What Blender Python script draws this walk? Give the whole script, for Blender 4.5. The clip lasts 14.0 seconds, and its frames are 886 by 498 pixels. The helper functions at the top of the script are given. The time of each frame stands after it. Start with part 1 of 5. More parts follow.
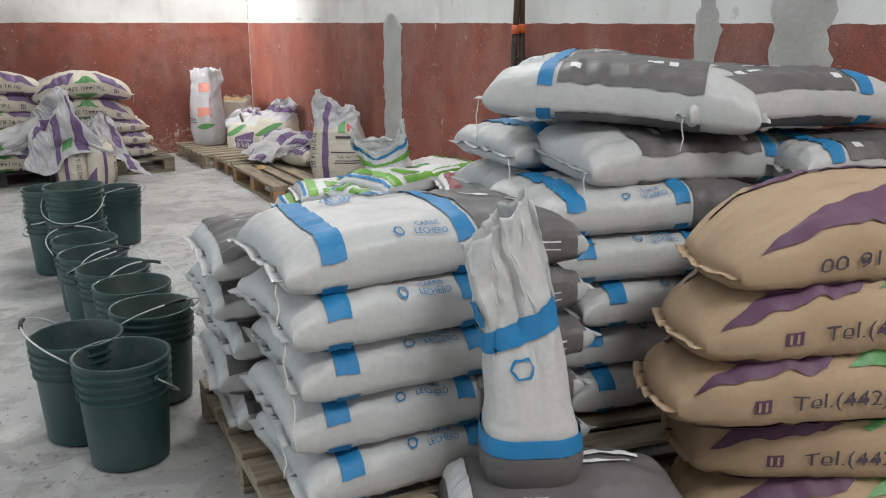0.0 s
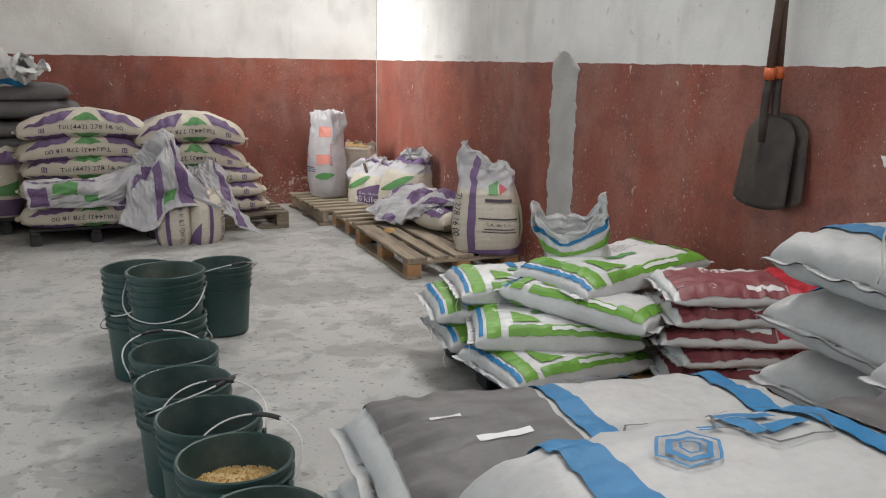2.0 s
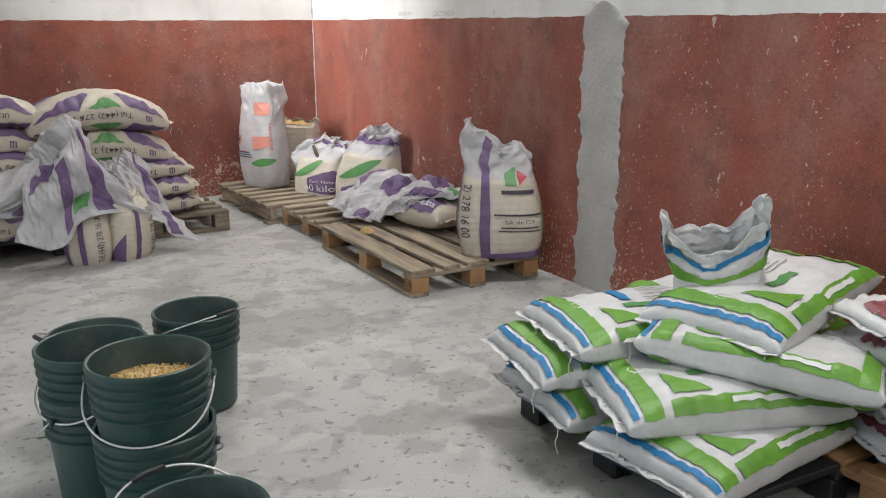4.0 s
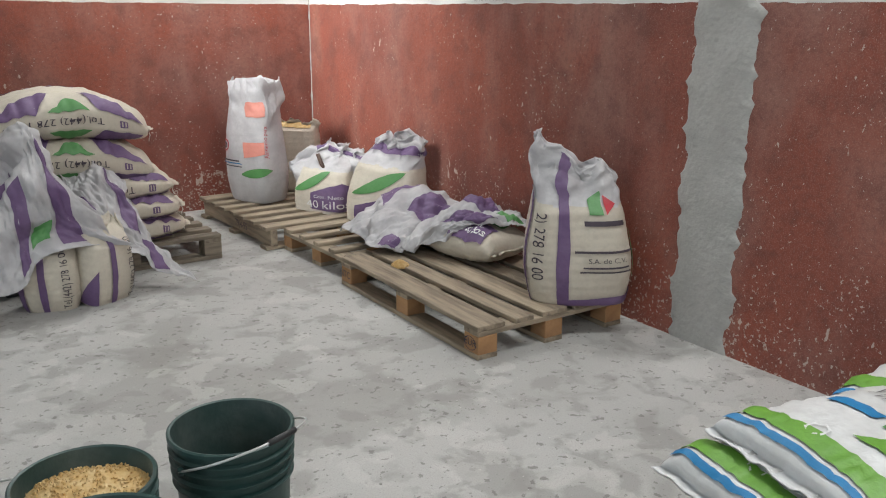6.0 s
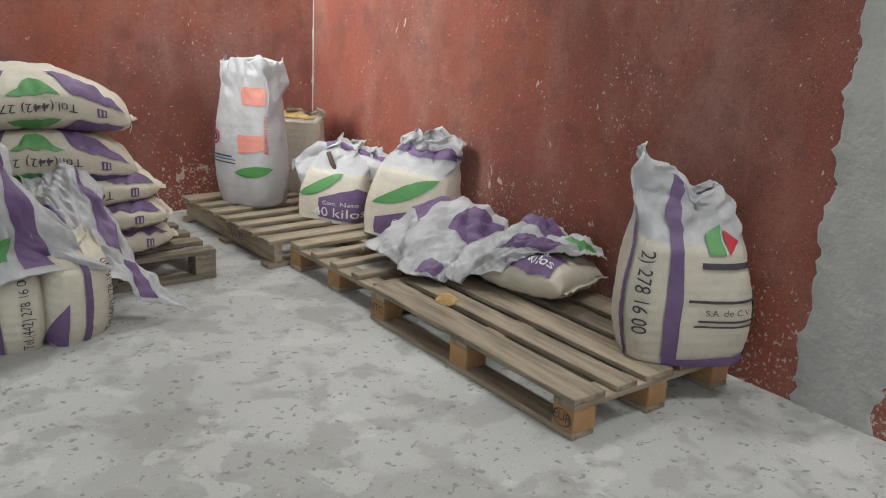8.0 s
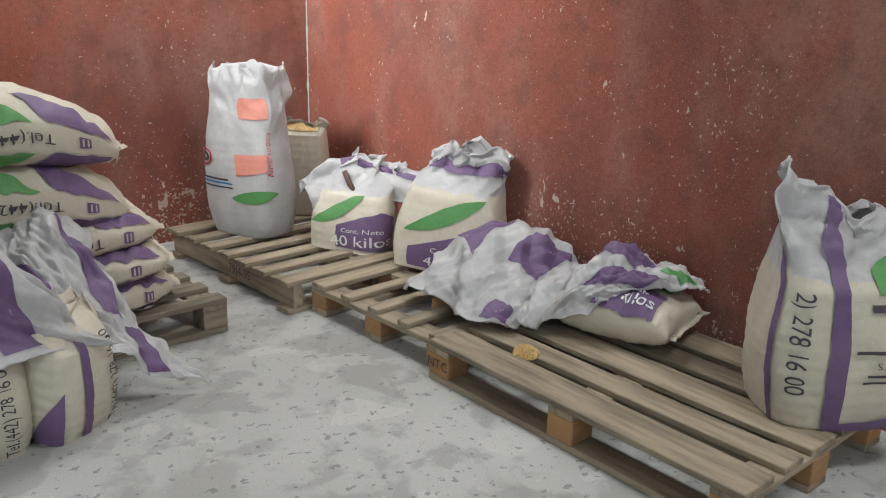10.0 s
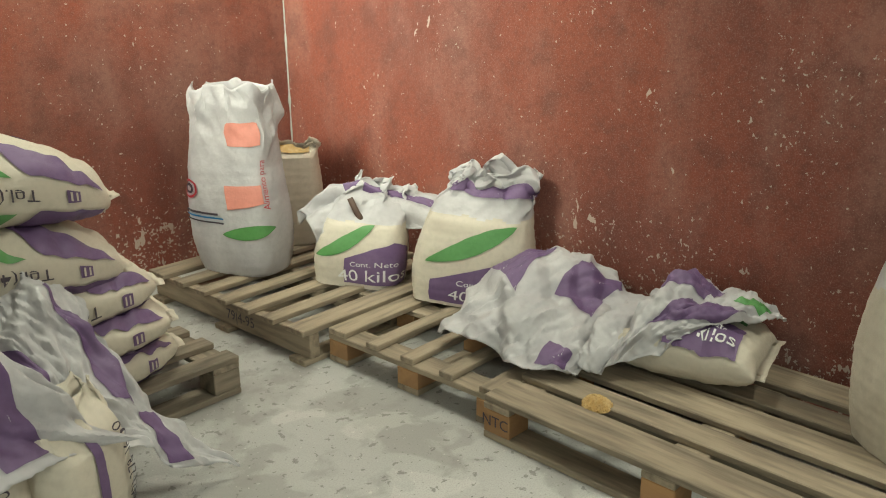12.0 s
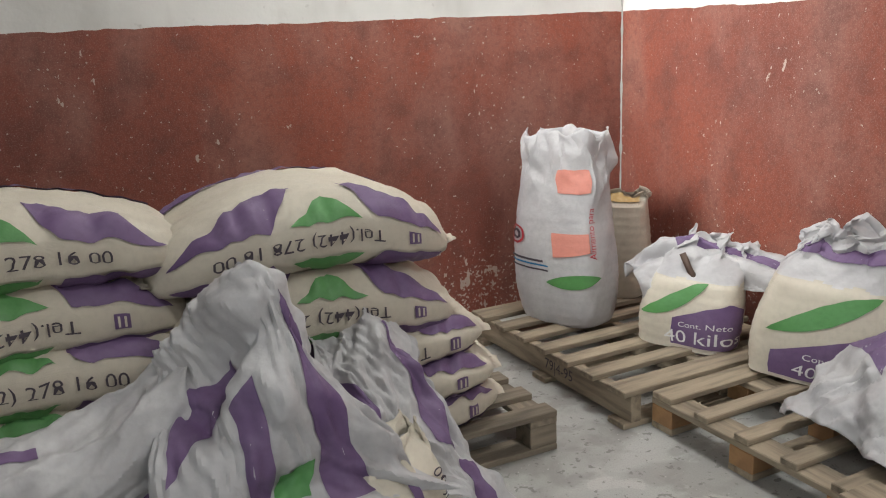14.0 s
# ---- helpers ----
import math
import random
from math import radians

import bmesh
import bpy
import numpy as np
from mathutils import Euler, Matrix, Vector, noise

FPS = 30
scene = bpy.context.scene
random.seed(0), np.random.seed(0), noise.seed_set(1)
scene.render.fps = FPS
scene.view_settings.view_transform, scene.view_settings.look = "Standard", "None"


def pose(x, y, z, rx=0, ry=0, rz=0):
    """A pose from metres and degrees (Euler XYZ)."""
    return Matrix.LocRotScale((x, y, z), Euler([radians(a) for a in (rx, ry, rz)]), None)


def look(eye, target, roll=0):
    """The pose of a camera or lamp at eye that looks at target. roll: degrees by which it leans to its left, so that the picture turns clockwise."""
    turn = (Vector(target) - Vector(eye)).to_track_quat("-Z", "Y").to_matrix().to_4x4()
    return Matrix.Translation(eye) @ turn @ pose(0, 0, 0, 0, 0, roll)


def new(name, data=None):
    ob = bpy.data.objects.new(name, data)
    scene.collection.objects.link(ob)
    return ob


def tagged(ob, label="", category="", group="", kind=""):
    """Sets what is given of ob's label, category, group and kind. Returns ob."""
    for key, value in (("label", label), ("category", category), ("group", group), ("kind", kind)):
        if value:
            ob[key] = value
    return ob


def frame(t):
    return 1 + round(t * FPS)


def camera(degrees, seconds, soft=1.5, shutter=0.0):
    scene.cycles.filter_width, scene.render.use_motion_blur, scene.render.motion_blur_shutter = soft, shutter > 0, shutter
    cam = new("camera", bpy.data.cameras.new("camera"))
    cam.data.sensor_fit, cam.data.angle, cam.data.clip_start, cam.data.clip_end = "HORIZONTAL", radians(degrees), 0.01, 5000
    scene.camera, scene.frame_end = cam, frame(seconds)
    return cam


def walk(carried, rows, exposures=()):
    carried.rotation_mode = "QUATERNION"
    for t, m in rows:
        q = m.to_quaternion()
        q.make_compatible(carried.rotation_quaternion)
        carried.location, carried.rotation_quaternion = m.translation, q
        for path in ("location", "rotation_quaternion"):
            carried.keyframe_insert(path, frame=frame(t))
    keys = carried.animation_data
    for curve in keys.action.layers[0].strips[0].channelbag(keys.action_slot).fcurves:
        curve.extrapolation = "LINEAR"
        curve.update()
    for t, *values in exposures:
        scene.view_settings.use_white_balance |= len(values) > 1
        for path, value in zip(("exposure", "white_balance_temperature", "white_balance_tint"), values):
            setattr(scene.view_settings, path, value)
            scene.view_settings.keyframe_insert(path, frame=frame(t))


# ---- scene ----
cam = camera(54.9, 14.0, soft=1.1)
METRES, EYE, TILT, LEAN, TURN = 6.76, 1.405, -14.9, 0.0, -29.73
ROWS = [
    (0.0, 0.0, 0.0, 0.0, 0.0, 0.0, 0.0),
    (0.5, -0.0156, 0.0522, 0.0143, 6.09, 0.81, -1.21),
    (1.0, -0.0326, 0.0969, 0.0274, 8.06, 1.18, -1.67),
    (1.5, -0.0606, 0.1408, 0.0396, 6.98, 1.64, -2.07),
    (2.0, -0.0754, 0.1936, 0.0492, 6.26, 2.45, -2.65),
    (4.5, -0.2165, 0.3935, 0.0978, -2.7, -0.36, 0.76),
    (5.0, -0.2303, 0.4305, 0.1059, -3.08, -0.33, 0.23),
    (5.5, -0.2369, 0.4662, 0.1168, -4.26, -0.42, 0.78),
    (6.0, -0.2613, 0.5007, 0.1266, -4.81, -0.76, 0.85),
    (6.5, -0.2809, 0.5336, 0.1324, -4.95, -1.09, 0.65),
    (7.0, -0.2806, 0.5801, 0.1399, -5.58, -1.35, 0.91),
    (7.5, -0.2923, 0.6007, 0.1453, -5.97, -2.02, 0.92),
    (8.0, -0.3169, 0.6248, 0.1557, -8.31, -2.07, -0.84),
    (8.5, -0.3293, 0.6537, 0.1616, -8.78, -2.0, -1.21),
    (11.0, -0.3828, 0.7685, 0.1901, -15.27, -3.85, 4.8),
    (11.5, -0.3877, 0.7851, 0.1945, -16.19, -4.13, 5.53),
    (12.0, -0.4009, 0.7914, 0.2041, -16.38, -3.72, 4.86),
    (12.5, -0.3994, 0.8107, 0.2116, -15.83, -2.43, 4.8),
    (13.0, -0.3919, 0.825, 0.2192, -13.32, 0.28, 4.59),
    (13.5, -0.3976, 0.8205, 0.2147, -7.36, 0.77, 3.45),
    (14.0, -0.4097, 0.8132, 0.2081, 4.1, 0.42, 1.35),
]
walk(cam, [(t, pose(0, 0, EYE, TILT, LEAN, TURN) @ pose(METRES * x, METRES * y, METRES * z, 90 + pitch, roll, yaw)) for t, x, y, z, yaw, pitch, roll in ROWS],
     exposures=[(0.0, 0.22, 6300, 8), (1.5, -0.08, 6400, 9), (2.2, 0.0, 6500, 10), (4.5, 0.12, 6400, 9), (8.5, 0.05, 6300, 5), (11.0, 0.1, 6350, 4), (11.4, 0.1, 7400, -6), (11.9, 0.1, 7400, -6), (12.5, -0.05, 6700, 6), (14.0, -0.12, 6500, 7)])

# ---------------------------------------------------------------- light
world = bpy.data.worlds.new("sky")
scene.world = world
world.use_nodes = True
sky = world.node_tree.nodes.new("ShaderNodeTexSky")
sky.sky_type, sky.sun_disc, sky.sun_elevation, sky.sun_rotation = "NISHITA", False, radians(50), radians(120)
world.node_tree.links.new(sky.outputs[0], world.node_tree.nodes["Background"].inputs[0])
world.node_tree.nodes["Background"].inputs[1].default_value = 0.1

CEIL = 4.6
# the last two rooflights are unseen, added as fill for the near sacks
SKYLIGHTS = [(2.1, 2.96, 8.5, 9.4, 70.0), (1.9, 2.9, 4.5, 5.4, 86.0), (-2.8, 0.2, 0.8, 2.0, 40.0), (0.6, 2.6, -2.0, -0.8, 145.0)]


def area(name, m, sx, sy, power, colour):
    data = bpy.data.lights.new(name, "AREA")
    data.shape, data.size, data.size_y, data.energy, data.color = "RECTANGLE", sx, sy, power, colour
    ob = new(name, data)
    ob.matrix_world = m
    return ob


for x0, x1, y0, y1, power in SKYLIGHTS:
    area("skylight_glow", pose((x0 + x1) / 2, (y0 + y1) / 2, CEIL + 0.05), x1 - x0, y1 - y0, power, (1.0, 0.985, 0.96))
# unseen lamp added to brighten the east wall near the corner
area("corner_fill", look((-0.70, 8.65, 3.1), (3.0, 9.15, 1.1)), 1.1, 0.75, 20.0, (1.0, 0.99, 0.97)).data.spread = radians(46)
area("doorway_glow", look((-3.95, 4.4, 1.5), (0, 4.7, 0.9)), 3.0, 2.8, 66.0, (0.86, 0.95, 1.0))


# ---------------------------------------------------------------- materials
def material(name, colour, rough=0.7, second=None, scale=6.0, amount=0.5, grain=60.0, bump=0.15, bump_scale=80.0, metal=0.0,
             weave=0.0, clear=0.0, spread=0.0, gloss=0.5, run=(1, 1, 1), crinkle=0.0):
    m = bpy.data.materials.new(name)
    m.use_nodes = True
    nt = m.node_tree
    b = nt.nodes["Principled BSDF"]
    b.inputs["Roughness"].default_value, b.inputs["Metallic"].default_value = rough, metal
    b.inputs["Specular IOR Level"].default_value = gloss
    tc = nt.nodes.new("ShaderNodeTexCoord")

    def noise_tex(s, detail=5.0):
        n = nt.nodes.new("ShaderNodeTexNoise")
        n.inputs["Scale"].default_value, n.inputs["Detail"].default_value = s, detail
        mp = nt.nodes.new("ShaderNodeMapping")
        mp.inputs["Scale"].default_value = run
        nt.links.new(tc.outputs["Object"], mp.inputs["Vector"])
        nt.links.new(mp.outputs[0], n.inputs["Vector"])
        return n.outputs["Fac"]

    def mix(fac, a, c):
        n = nt.nodes.new("ShaderNodeMix")
        n.data_type = "RGBA"
        nt.links.new(fac, n.inputs[0])
        for sock, v in ((n.inputs[6], a), (n.inputs[7], c)):
            if isinstance(v, tuple):
                sock.default_value = (*v, 1)
            else:
                nt.links.new(v, sock)
        return n.outputs[2]

    def ramp(fac, lo, hi, top=1.0):
        n = nt.nodes.new("ShaderNodeMapRange")
        n.inputs["From Min"].default_value, n.inputs["From Max"].default_value, n.inputs["To Max"].default_value = lo, hi, top
        nt.links.new(fac, n.inputs["Value"])
        return n.outputs[0]

    second = second or tuple(c * 0.72 for c in colour)
    col = mix(ramp(noise_tex(scale), 0.4, 0.72, amount), colour, second)
    col = mix(ramp(noise_tex(grain, 3.0), 0.45, 0.8, 0.45), col, tuple(c * 0.75 for c in colour))
    if spread:
        info = nt.nodes.new("ShaderNodeObjectInfo")
        hsv = nt.nodes.new("ShaderNodeHueSaturation")
        nt.links.new(ramp(info.outputs["Random"], 0.0, 1.0, 2 * spread), hsv.inputs["Value"])
        add = nt.nodes.new("ShaderNodeMath")
        add.operation = "ADD"
        add.inputs[1].default_value = 1.0 - spread
        nt.links.new(ramp(info.outputs["Random"], 0.0, 1.0, 2 * spread), add.inputs[0])
        nt.links.new(add.outputs[0], hsv.inputs["Value"])
        nt.links.new(col, hsv.inputs["Color"])
        col = hsv.outputs["Color"]
    nt.links.new(col, b.inputs["Base Color"])
    height = noise_tex(bump_scale)
    if weave:
        for axis in ("X", "Y"):
            w = nt.nodes.new("ShaderNodeTexWave")
            w.bands_direction = axis
            w.inputs["Scale"].default_value = weave
            w.inputs["Distortion"].default_value = 1.5
            nt.links.new(tc.outputs["Object"], w.inputs["Vector"])
            a = nt.nodes.new("ShaderNodeMath")
            a.operation = "ADD"
            nt.links.new(height, a.inputs[0])
            nt.links.new(w.outputs["Fac"], a.inputs[1])
            height = a.outputs[0]
    bn = nt.nodes.new("ShaderNodeBump")
    bn.inputs["Strength"].default_value, bn.inputs["Distance"].default_value = bump, 0.01
    nt.links.new(height, bn.inputs["Height"])
    if crinkle:
        rd = nt.nodes.new("ShaderNodeTexNoise")
        rd.noise_type = "RIDGED_MULTIFRACTAL"
        rd.inputs["Scale"].default_value, rd.inputs["Detail"].default_value, rd.inputs["Distortion"].default_value = 9.0, 2.0, 0.4
        nt.links.new(tc.outputs["Object"], rd.inputs["Vector"])
        b2 = nt.nodes.new("ShaderNodeBump")
        b2.inputs["Strength"].default_value, b2.inputs["Distance"].default_value = crinkle, 0.012
        nt.links.new(rd.outputs["Fac"], b2.inputs["Height"])
        nt.links.new(b2.outputs[0], bn.inputs["Normal"])
    nt.links.new(bn.outputs[0], b.inputs["Normal"])
    if clear:
        out = nt.nodes["Material Output"]
        tr = nt.nodes.new("ShaderNodeBsdfTranslucent")
        nt.links.new(col, tr.inputs["Color"])
        ms = nt.nodes.new("ShaderNodeMixShader")
        ms.inputs[0].default_value = clear
        nt.links.new(b.outputs[0], ms.inputs[1])
        nt.links.new(tr.outputs[0], ms.inputs[2])
        nt.links.new(ms.outputs[0], out.inputs[0])
    return m


def wall_material(name, band):
    """Oxide-red dado under white limewash, chipped and dusty, its lit haze mixed into the red; band: height of the red,
    0 for none.
    """
    m = bpy.data.materials.new(name)
    m.use_nodes = True
    nt = m.node_tree
    L = nt.links.new
    b = nt.nodes["Principled BSDF"]
    b.inputs["Roughness"].default_value = 0.62
    b.inputs["Specular IOR Level"].default_value = 0.35
    geo = nt.nodes.new("ShaderNodeNewGeometry")
    sep = nt.nodes.new("ShaderNodeSeparateXYZ")
    L(geo.outputs["Position"], sep.inputs[0])

    def tex(kind, scale, detail=4.0, stretch=(1, 1, 1)):
        mp = nt.nodes.new("ShaderNodeMapping")
        mp.inputs["Scale"].default_value = stretch
        L(geo.outputs["Position"], mp.inputs["Vector"])
        n = nt.nodes.new(kind)
        n.inputs["Scale"].default_value = scale
        if kind == "ShaderNodeTexNoise":
            n.inputs["Detail"].default_value = detail
            L(mp.outputs[0], n.inputs["Vector"])
            return n.outputs["Fac"]
        L(mp.outputs[0], n.inputs["Vector"])
        return n.outputs["Distance"]

    def rng(v, lo, hi, a=0.0, c=1.0):
        n = nt.nodes.new("ShaderNodeMapRange")
        for k, q in (("From Min", lo), ("From Max", hi), ("To Min", a), ("To Max", c)):
            n.inputs[k].default_value = q
        L(v, n.inputs["Value"])
        return n.outputs[0]

    def op(kind, a, c):
        n = nt.nodes.new("ShaderNodeMath")
        n.operation = kind
        for s, v in zip(n.inputs, (a, c)):
            if isinstance(v, (int, float)):
                s.default_value = v
            else:
                L(v, s)
        return n.outputs[0]

    def mix(f, a, c):
        n = nt.nodes.new("ShaderNodeMix")
        n.data_type = "RGBA"
        L(f, n.inputs[0])
        for s, v in ((n.inputs[6], a), (n.inputs[7], c)):
            if isinstance(v, tuple):
                s.default_value = (*v, 1)
            else:
                L(v, s)
        return n.outputs[2]

    white = mix(rng(tex("ShaderNodeTexNoise", 2.2), 0.42, 0.7), (0.74, 0.73, 0.71), (0.60, 0.59, 0.57))
    white = mix(rng(tex("ShaderNodeTexNoise", 16), 0.66, 0.72, 0, 0.5), white, (0.42, 0.40, 0.38))
    white = mix(rng(tex("ShaderNodeTexNoise", 5, 8, (1, 1, 0.3)), 0.55, 0.7, 0, 0.35), white, (0.46, 0.44, 0.41))
    col = white
    if band:
        red = mix(rng(tex("ShaderNodeTexNoise", 1.4), 0.35, 0.68), (0.30, 0.080, 0.050), (0.195, 0.062, 0.046))
        # pale pink streaks: dust, and the hazy sheen of the lit wall painted in
        red = mix(rng(tex("ShaderNodeTexNoise", 3.5, 6, (1, 1, 0.45)), 0.44, 0.70, 0, 0.6), red, (0.33, 0.185, 0.155))
        red = mix(rng(tex("ShaderNodeTexNoise", 7, 9), 0.50, 0.66, 0, 0.45), red, (0.13, 0.050, 0.042))
        red = mix(rng(tex("ShaderNodeTexNoise", 45), 0.45, 0.75, 0, 0.4), red, (0.10, 0.038, 0.032))
        red = mix(rng(tex("ShaderNodeTexNoise", 190, 2), 0.50, 0.72, 0, 0.35), red, (0.42, 0.25, 0.21))
        # chips and scrapes down to the pale render, thicker towards the skirting where things have rubbed
        wear = rng(sep.outputs["Z"], 0.02, 0.62, 0.11, 0.0)
        patchy = rng(tex("ShaderNodeTexNoise", 2.6, 3), 0.35, 0.7, -0.03, 0.05)
        speck = op("GREATER_THAN", op("ADD", op("ADD", tex("ShaderNodeTexNoise", 72, 3.5), wear), patchy), 0.715)
        speck2 = op("GREATER_THAN", op("ADD", op("ADD", tex("ShaderNodeTexNoise", 24, 5.0, (1, 1, 0.55)), patchy), op("MULTIPLY", wear, 0.7)), 0.735)
        speck3 = op("GREATER_THAN", op("ADD", tex("ShaderNodeTexNoise", 9, 8.0, (1, 1, 0.8)), op("MULTIPLY", wear, 0.5)), 0.765)
        red = mix(op("MULTIPLY", op("MAXIMUM", op("MAXIMUM", speck, speck2), speck3), 0.7), red, (0.60, 0.52, 0.46))
        edge = op("ADD", sep.outputs["Z"], op("MULTIPLY", op("SUBTRACT", tex("ShaderNodeTexNoise", 9), 0.5), 0.022))
        col = mix(op("GREATER_THAN", edge, band), red, white)
    L(col, b.inputs["Base Color"])
    bn = nt.nodes.new("ShaderNodeBump")
    bn.inputs["Strength"].default_value, bn.inputs["Distance"].default_value = 0.35, 0.012
    L(op("ADD", tex("ShaderNodeTexNoise", 7), op("MULTIPLY", tex("ShaderNodeTexNoise", 60), 0.3)), bn.inputs["Height"])
    L(bn.outputs[0], b.inputs["Normal"])
    return m


def floor_material():
    m = bpy.data.materials.new("concrete_floor")
    m.use_nodes = True
    nt = m.node_tree
    L = nt.links.new
    b = nt.nodes["Principled BSDF"]
    tc = nt.nodes.new("ShaderNodeTexCoord")

    def tex(s, d=5.0, dist=0.0):
        n = nt.nodes.new("ShaderNodeTexNoise")
        n.inputs["Scale"].default_value, n.inputs["Detail"].default_value, n.inputs["Distortion"].default_value = s, d, dist
        L(tc.outputs["Object"], n.inputs["Vector"])
        return n.outputs["Fac"]

    def rng(v, lo, hi, a=0.0, c=1.0):
        n = nt.nodes.new("ShaderNodeMapRange")
        for k, q in (("From Min", lo), ("From Max", hi), ("To Min", a), ("To Max", c)):
            n.inputs[k].default_value = q
        L(v, n.inputs["Value"])
        return n.outputs[0]

    def mix(f, a, c):
        n = nt.nodes.new("ShaderNodeMix")
        n.data_type = "RGBA"
        L(f, n.inputs[0])
        for s, v in ((n.inputs[6], a), (n.inputs[7], c)):
            if isinstance(v, tuple):
                s.default_value = (*v, 1)
            else:
                L(v, s)
        return n.outputs[2]

    col = mix(rng(tex(1.3), 0.38, 0.66), (0.45, 0.445, 0.43), (0.37, 0.365, 0.35))
    col = mix(rng(tex(0.9, 12, 0.35), 0.56, 0.59, 0, 0.5), col, (0.25, 0.24, 0.225))
    col = mix(rng(tex(2.6, 14, 0.5), 0.57, 0.61, 0, 0.5), col, (0.235, 0.225, 0.21))
    col = mix(rng(tex(7, 15, 0.3), 0.54, 0.62, 0, 0.55), col, (0.25, 0.24, 0.225))
    col = mix(rng(tex(4.3, 14, 0.4), 0.575, 0.60, 0, 0.3), col, (0.60, 0.59, 0.565))
    col = mix(rng(tex(33, 12, 0.2), 0.63, 0.655, 0, 0.7), col, (0.15, 0.142, 0.13))
    col = mix(rng(tex(90, 4), 0.67, 0.70, 0, 0.75), col, (0.13, 0.12, 0.11))
    col = mix(rng(tex(60, 3), 0.69, 0.72, 0, 0.6), col, (0.62, 0.60, 0.56))
    col = mix(rng(tex(210, 2), 0.45, 0.7, 0, 0.35), col, (0.24, 0.235, 0.22))
    L(col, b.inputs["Base Color"])
    L(rng(tex(3), 0.3, 0.7, 0.55, 0.8), b.inputs["Roughness"])
    bn = nt.nodes.new("ShaderNodeBump")
    bn.inputs["Strength"].default_value, bn.inputs["Distance"].default_value = 0.3, 0.006
    L(tex(24, 6), bn.inputs["Height"])
    L(bn.outputs[0], b.inputs["Normal"])
    return m


